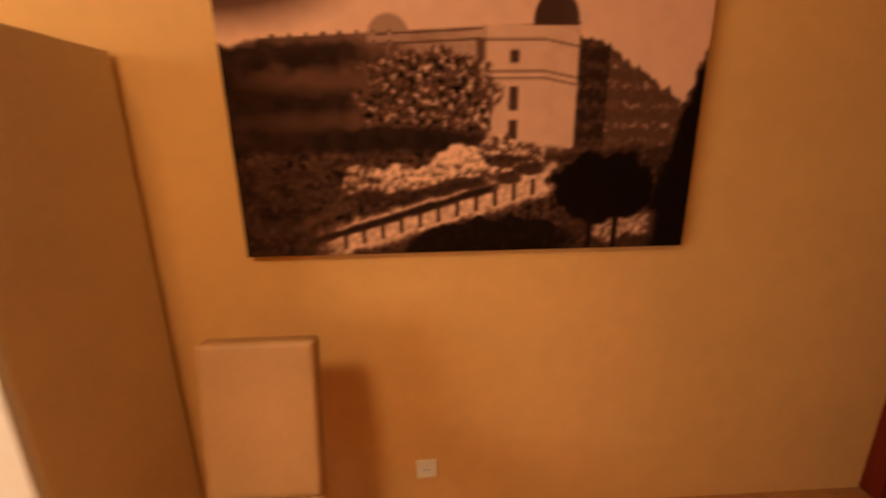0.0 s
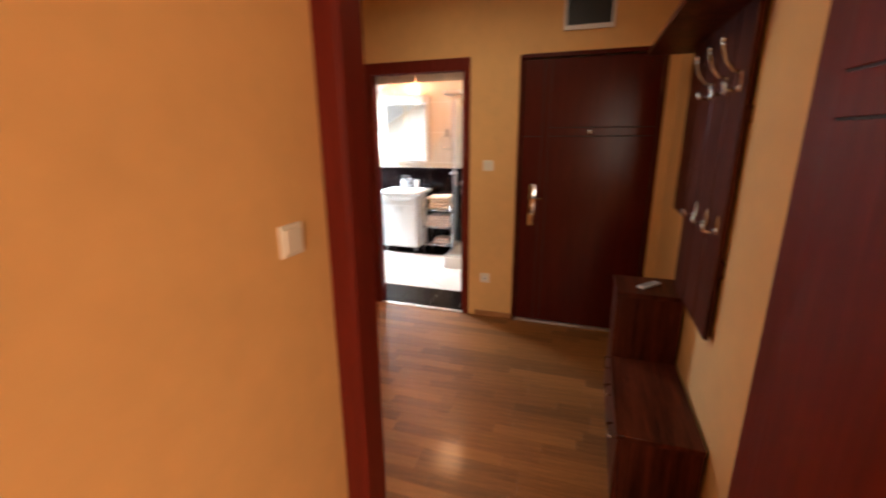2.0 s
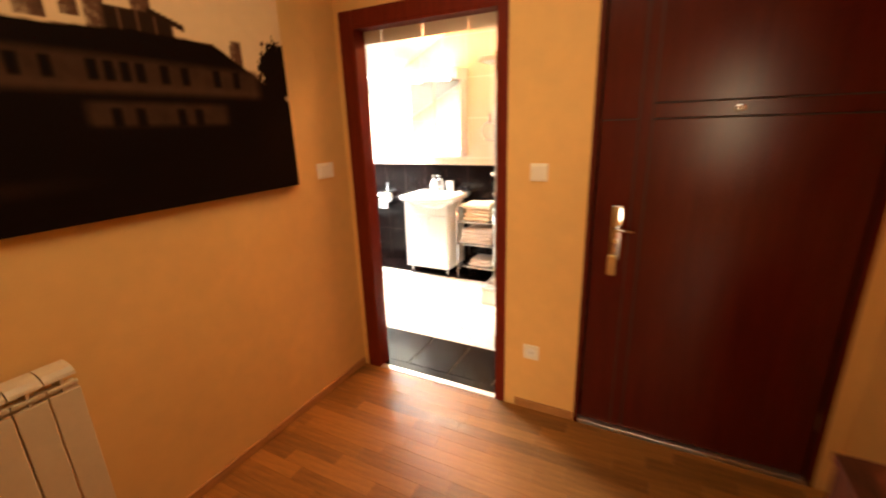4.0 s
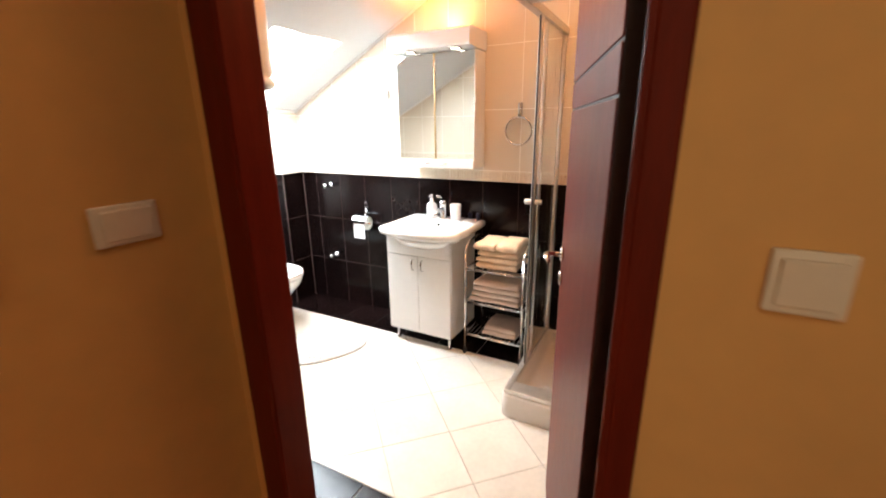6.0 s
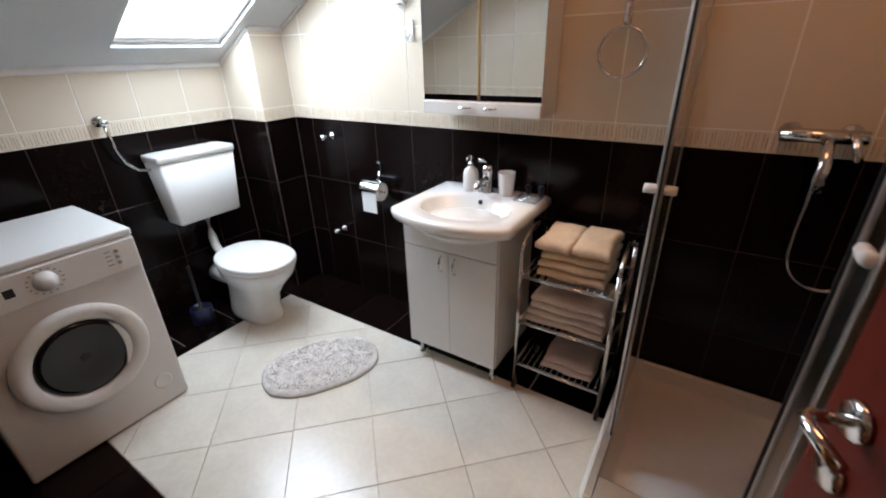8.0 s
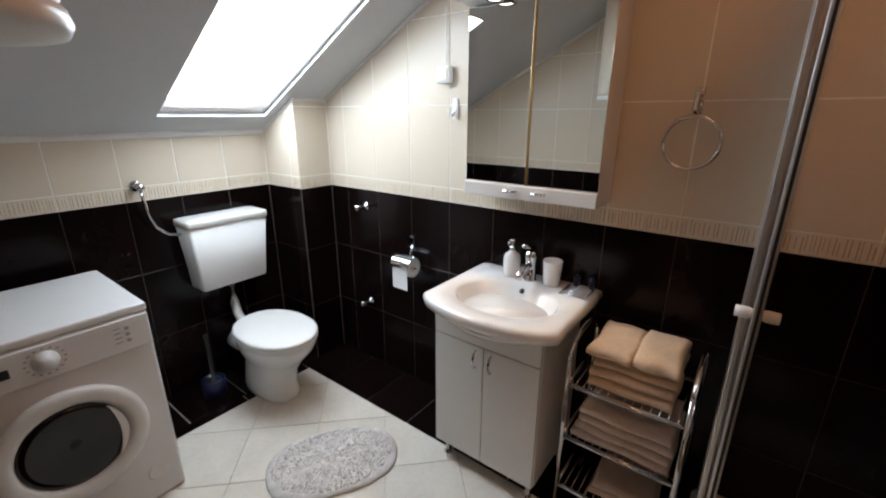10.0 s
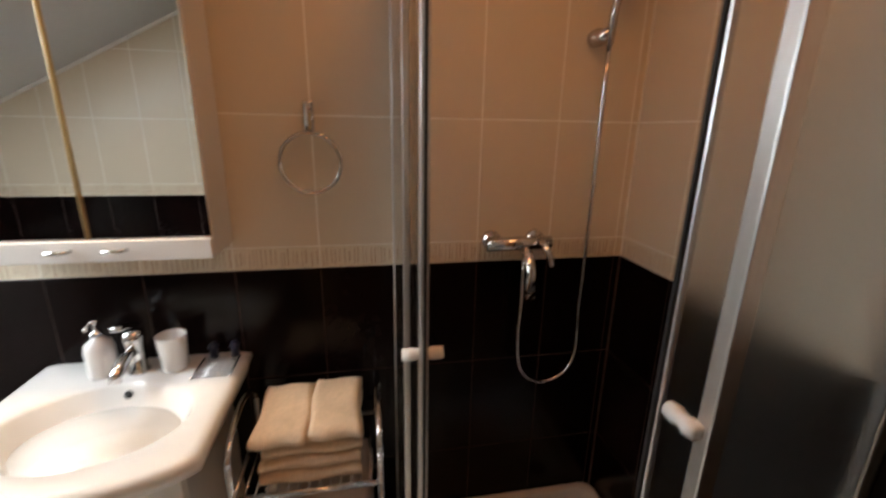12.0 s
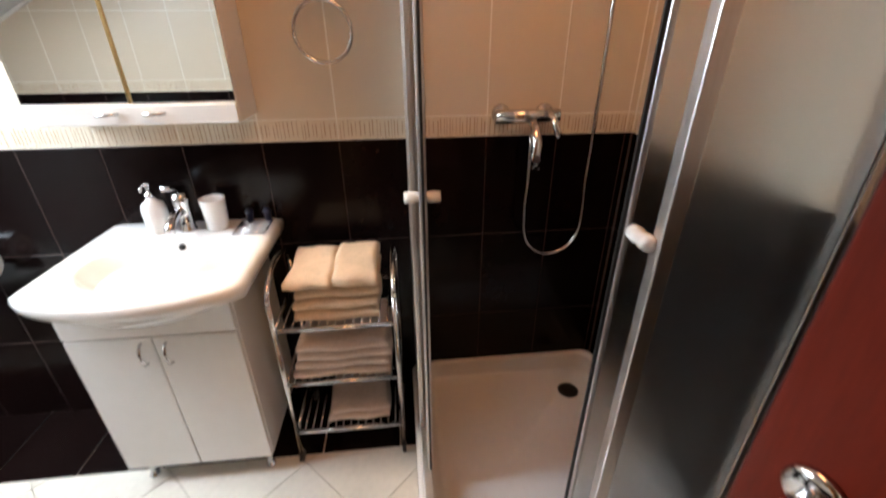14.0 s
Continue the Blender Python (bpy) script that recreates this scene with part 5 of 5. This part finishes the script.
def dusk_mansion(u, v):
    """A long mansion in near darkness under an evening sky."""
    wob = fuzz(u, v, 24, 3.0)
    fine = fuzz(u, v, 60, 4.0)
    t = 0.97 - 0.10 * (1 - u) + 0.02 * wob
    for cu, w, z0, z1 in ((0.335, 0.024, 0.72, 0.845), (0.405, 0.016, 0.74, 0.80), (0.455, 0.020, 0.70, 0.90), (0.56, 0.022, 0.70, 0.90), (0.815, 0.018, 0.58, 0.745)):
        t = blend(t, 0.46 + 0.16 * fine - 6 * (u - cu), inside(u, v, cu - w * (1.2 - 0.3 * (v > z1 - 0.02)), cu + w, z0, z1, 0.006))
    t = blend(t, 0.10 + 0.25 * soft(abs(math.sin(u * 75)) - 0.25, 0.2), inside(u, v, 0.47, 0.63, 0.68, 0.80 - 0.3 * max(0, u - 0.57), 0.008))
    t = blend(t, 0.10, soft(abs(v - 0.805 + 0.55 * max(0, u - 0.58)) - 0.012, 0.008) * inside(u, v, 0.57, 0.66, 0.7, 0.9, 0.008))
    roof = 0.745 - 0.04 * u - 0.9 * max(0, u - 0.74) - 0.03 * max(0, math.sin(6 * u))
    t = blend(t, 0.03, soft(v - roof - 0.004 * wob, 0.008))
    left = soft(v - 0.80 - 0.09 * fuzz(u, v, 9, 8.0) - 0.03 * fine + 1.5 * max(0, u - 0.22), 0.02) * soft(u - 0.36, 0.03)
    t = blend(t, 0.03, left)
    t = blend(t, 0.03, soft(math.hypot((u - 0.965) / 0.075, (v - 0.63) / 0.145) - 1 - 0.30 * fine - 0.2 * wob, 0.10))
    # walls showing faintly
    wall_lit = inside(u, v, 0.06, 0.88, 0.485, 0.625 - 0.02 * u, 0.035)
    t = blend(t, 0.19 + 0.05 * wob + 0.07 * math.exp(-((v - 0.50) / 0.02) ** 2), wall_lit)
    low = inside(u, v, 0.39, 0.75, 0.355, 0.445, 0.025)
    t = blend(t, 0.20 + 0.05 * wob, low)
    for cu in (0.10, 0.18, 0.28, 0.335, 0.42, 0.455, 0.49, 0.525, 0.585, 0.64, 0.735, 0.80):
        t = blend(t, 0.03, inside(u, v, cu - 0.011, cu + 0.011, 0.525, 0.60, 0.010))
    for cu in (0.45, 0.505, 0.61, 0.66):
        t = blend(t, 0.03, inside(u, v, cu - 0.012, cu + 0.012, 0.35, 0.425, 0.012))
    t += 0.035 * soft(math.hypot((u - 0.12) / 0.2, (v - 0.15) / 0.03) - 1, 1.0)
    return t


SEPIA = ((0.0022, 0.0012, 0.001), (0.14, 0.064, 0.041), (0.86, 0.52, 0.36))
DUSK = ((0.0006, 0.0003, 0.0003), (0.12, 0.055, 0.030), (0.80, 0.56, 0.32))
printed_canvas("large sepia canvas print of a tree-lined town square", -0.575, 0.885, 1.115, 2.09, 1.342, 1.379, town_square, SEPIA, 0.0052)
printed_canvas("dark dusk canvas print of an old mansion", 2.42, 3.765, 1.245, 2.07, NORTH - 0.036, NORTH - 0.001, dusk_mansion, DUSK, 0.0062)

# ---- tiles and floor strips, piece by piece ----


def clip(poly, a, c, d):
    """Keeps the part of a flat outline where a*u + c*v <= d."""
    out = []
    for i, p in enumerate(poly):
        q = poly[(i + 1) % len(poly)]
        fp, fq = a * p[0] + c * p[1] - d, a * q[0] + c * q[1] - d
        if fp <= 0:
            out.append(p)
        if (fp < 0 < fq) or (fq < 0 < fp):
            k = fp / (fp - fq)
            out.append((p[0] + (q[0] - p[0]) * k, p[1] + (q[1] - p[1]) * k))
    return out


def size_of(poly):
    return abs(sum(p[0] * q[1] - q[0] * p[1] for p, q in zip(poly, poly[1:] + poly[:1]))) / 2


CACHE = {}


def piece(name, poly, basis, thick, material, parent, key):
    """One tile or strip: outline (u, v) in the plane of basis, standing out by thick, its upper edge eased."""
    if len(poly) < 3 or size_of(poly) < 0.0004:
        return
    o = poly[0]
    rel = [(round(u - o[0], 4), round(v - o[1], 4)) for u, v in poly]
    k = (key, material.name, tuple(rel))
    if k not in CACHE:
        cu, cv = sum(p[0] for p in rel) / len(rel), sum(p[1] for p in rel) / len(rel)

        def ring(e, w):
            out = []
            for u, v in rel:
                du, dv = cu - u, cv - v
                n = math.hypot(du, dv) or 1
                out.append(basis.to_3x3() @ Vector((u + du / n * e, v + dv / n * e, w)))
            return out
        CACHE[k] = mesh_of(name, loft([ring(0, 0), ring(0, thick - 0.0008), ring(0.0012, thick)]), material)
    ob = new(name, CACHE[k])
    ob.location = basis @ Vector((o[0], o[1], 0))
    ob.parent = parent
    return ob


ROWS_D = ((0.0, 0.37), (0.37, 0.74), (0.74, 1.11))
ROWS_L = ((1.18, 1.562), (1.562, 1.935), (1.935, 2.31), (2.31, 2.62))


def tile_wall(parent, basis, u0, u1, start, top, clips=(), key="", holes=()):
    """Cream tiles over a striped border over dark tiles; u runs along the wall, v is the height."""
    n0, n1 = math.floor((u0 - start) / 0.25), math.ceil((u1 - start) / 0.25)
    zmax = max(top, 0.5)
    bb = bmesh.new()
    vs = [basis @ Vector((u, v, w)) for w in (-0.001, 0.0006) for u, v in ((u0, 0), (u1, 0), (u1, min(1.11, zmax)), (u0, min(1.11, zmax)))]
    if not holes:
        q = [bb.verts.new(p) for p in vs]
        for f in ((0, 1, 2, 3), (4, 5, 6, 7), (0, 1, 5, 4), (1, 2, 6, 5), (2, 3, 7, 6), (3, 0, 4, 7)):
            bb.faces.new([q[i] for i in f])
        part("dark_grout", bb, M_GROUT_D, parent)
    else:
        bb.free()
        for ua, ub in ((u0, holes[0][0] + 0.06), (holes[0][1], u1)):
            q = [basis @ Vector((u, v, w)) for w in (-0.001, 0.0006) for u, v in ((ua, 0), (ub, 1.11))]
            lo, hi = [min(p[i] for p in q) for i in range(3)], [max(p[i] for p in q) for i in range(3)]
            part("dark_grout", box(lo[0], hi[0], lo[1], hi[1], lo[2], hi[2]), M_GROUT_D, parent)
    stripes = bmesh.new()
    rnd = random.Random(len(key))
    for rows, material, name in ((ROWS_D, M_DARKTILE, "dark_tile"), (((1.11, 1.18),), M_BORDER, "border_tile"), (ROWS_L, M_CREAM, "cream_tile")):
        for z0, z1 in rows:
            for k in range(n0, n1):
                a, c = max(start + 0.25 * k, u0), min(start + 0.25 * (k + 1), u1)
                g = 0.0026 if name == "cream_tile" else 0.0015
                if c - a < 0.01 or z0 > top:
                    continue
                poly = [(a + g, z0 + g), (c - g, z0 + g), (c - g, min(z1, top) - g), (a + g, min(z1, top) - g)]
                for cl in clips:
                    poly = clip(poly, *cl)
                    if len(poly) < 3:
                        break
                if len(poly) < 3 or any(h[0] < (a + c) / 2 < h[1] and (z0 + z1) / 2 < h[2] for h in holes):
                    continue
                piece(name, poly, basis, 0.0018, material, parent, key)
                if name == "border_tile":
                    u = a + 0.006
                    while u < c - 0.006:
                        w, lo, hi = rnd.uniform(0.0015, 0.0035), rnd.uniform(0.004, 0.018), rnd.uniform(0.052, 0.066)
                        q = [stripes.verts.new(basis @ Vector((uu, z0 + vv, 0.0022))) for uu, vv in ((u, lo), (u + w, lo), (u + w, hi), (u, hi))]
                        stripes.faces.new(q)
                        u += w + rnd.uniform(0.006, 0.014)
    tagged(part("border_stripes", stripes, M_STRIPE, parent), kind="stuff")


def basis_of(o, u, n):
    o, u, n = Vector(o), Vector(u), Vector(n)
    v = Vector((0, 0, 1))
    m = Matrix((u, v, n)).transposed().to_4x4()
    m.translation = o
    return m


roof = (0.52, 1.0, 1.43 + 0.52 * 4.67)
tile_wall(wb_e, basis_of((BX1 + 0.003, 0, 0), (0, 1, 0), (-1, 0, 0)), BY0, PY, 2.445, 2.60, (roof,), "east")
tile_wall(wb_n, basis_of((0, BY1 + 0.003, 0), (1, 0, 0), (0, -1, 0)), BX0, PX, 5.70, 1.43, (), "north")
tile_wall(pillar, basis_of((PX + 0.003, 0, 0), (0, 1, 0), (-1, 0, 0)), PY, BY1, 4.42, 1.62, (roof,), "pillarw")
tile_wall(pillar, basis_of((0, PY + 0.003, 0), (1, 0, 0), (0, -1, 0)), PX, BX1, 5.92, 1.60, (), "pillars")
tile_wall(wb_s, basis_of((0, BY0 - 0.003, 0), (1, 0, 0), (0, 1, 0)), BX0, BX1, 5.92, 2.60, (), "south")
tile_wall(wb_w, basis_of((BX0 - 0.003, 0, 0), (0, 1, 0), (1, 0, 0)), BY0, BY1, 2.58, 2.60, (roof,), "west", ((OY0 - 0.12, OY1 + 0.08, 2.1),))

for owner, cx, cy, r in ((wb_e, BX1 - 0.0005, PY - 0.0005, 0.0035), (wb_n, PX - 0.0005, BY1 - 0.0005, 0.0035), (wb_s, BX1 - 0.0005, BY0 + 0.0005, 0.0035), (wb_w, BX0 + 0.0005, BY1 - 0.0005, 0.0035), (pillar, PX + 0.0036, PY + 0.0036, 0.0032)):
    part("corner_joint", box(cx - r, cx + r, cy - r, cy + r, 0.007, 1.1085), M_GROUT_D, owner)

# bathroom floor: pale tiles laid diagonally inside a dark border
fb_ob = bpy.data.objects["floor_bath"]
FX0, FX1, FY1 = 4.655, 5.845, 4.29
up = Matrix.Translation((0, 0, 0.0005))
S2 = 0.4714
for i in range(-4, 10):
    for j in range(-8, 12):
        p0, m0 = 8.46 + S2 * i - 3 * S2, 1.745 + S2 * j - 4 * S2
        quad = []
        for s, d in ((p0, m0), (p0 + S2, m0), (p0 + S2, m0 + S2), (p0, m0 + S2)):
            quad.append(((s + d) / 2, (s - d) / 2))
        cx, cy = sum(p[0] for p in quad) / 4, sum(p[1] for p in quad) / 4
        quad = [(cx + (u - cx) * 0.992, cy + (v - cy) * 0.992) for u, v in quad]
        for cl in ((-1, 0, -FX0 - 0.001), (1, 0, FX1 - 0.001), (0, 1, FY1 - 0.001), (0, -1, -BY0 - 0.001)):
            quad = clip(quad, *cl)
            if len(quad) < 3:
                break
        piece("floor_tile", quad, up, 0.006, M_FLOORTILE, fb_ob, "floor")
g = 0.0030


def border(x0, x1, y0, y1):
    piece("border_floor_tile", [(x0 + g, y0 + g), (x1 - g, y0 + g), (x1 - g, y1 - g), (x0 + g, y1 - g)], up, 0.006, M_DARKTILE, fb_ob, "floor")


for k in range(10):
    border(FX1, BX1, 1.42 + 0.2935 * k, 1.42 + 0.2935 * (k + 1)) if 1.42 + 0.2935 * k < 4.25 else None
for k in range(7):
    border(4.27 + 0.3 * k, min(4.27 + 0.3 * (k + 1), BX1), FY1 + 0.065, BY1)
for k in range(10):
    y0 = 1.42 + 0.2935 * k
    if y0 < 4.25:
        border(4.275, FX0, y0, min(y0 + 0.2935, 4.355))
for k in range(3):
    border(FX0 + 0.3967 * k, FX0 + 0.3967 * (k + 1), FY1, FY1 + 0.065)
border(EAST + 0.034, 4.275, OY0 + 0.03, OY1 - 0.03)

# hall floor: three-strip laminate running across the hall
fl = bpy.data.objects["floor"]
rnd = random.Random(12)
up2 = Matrix.Translation((0, 0, -0.0085))
x = PART1 - 0.13
while x < EAST - 0.011:
    y = SOUTH - 0.4 * rnd.random()
    x1 = min(x + 0.074, EAST - 0.011)
    while y < NORTH:
        y1 = y + rnd.choice((0.36, 0.42, 0.48))
        a, c = max(y, SOUTH), min(y1, NORTH)
        if x < PART1:
            a, c = max(y, DY0 + 0.0), min(y1, DY1)
        if c - a > 0.02:
            piece("floor_strip", [(x + 0.0003, a + 0.0003), (x1 - 0.0003, a + 0.0003), (x1 - 0.0003, c - 0.0003), (x + 0.0003, c - 0.0003)], up2, 0.0085, M_LAMINATE, fl, "lam")
        y = y1
    x += 0.074
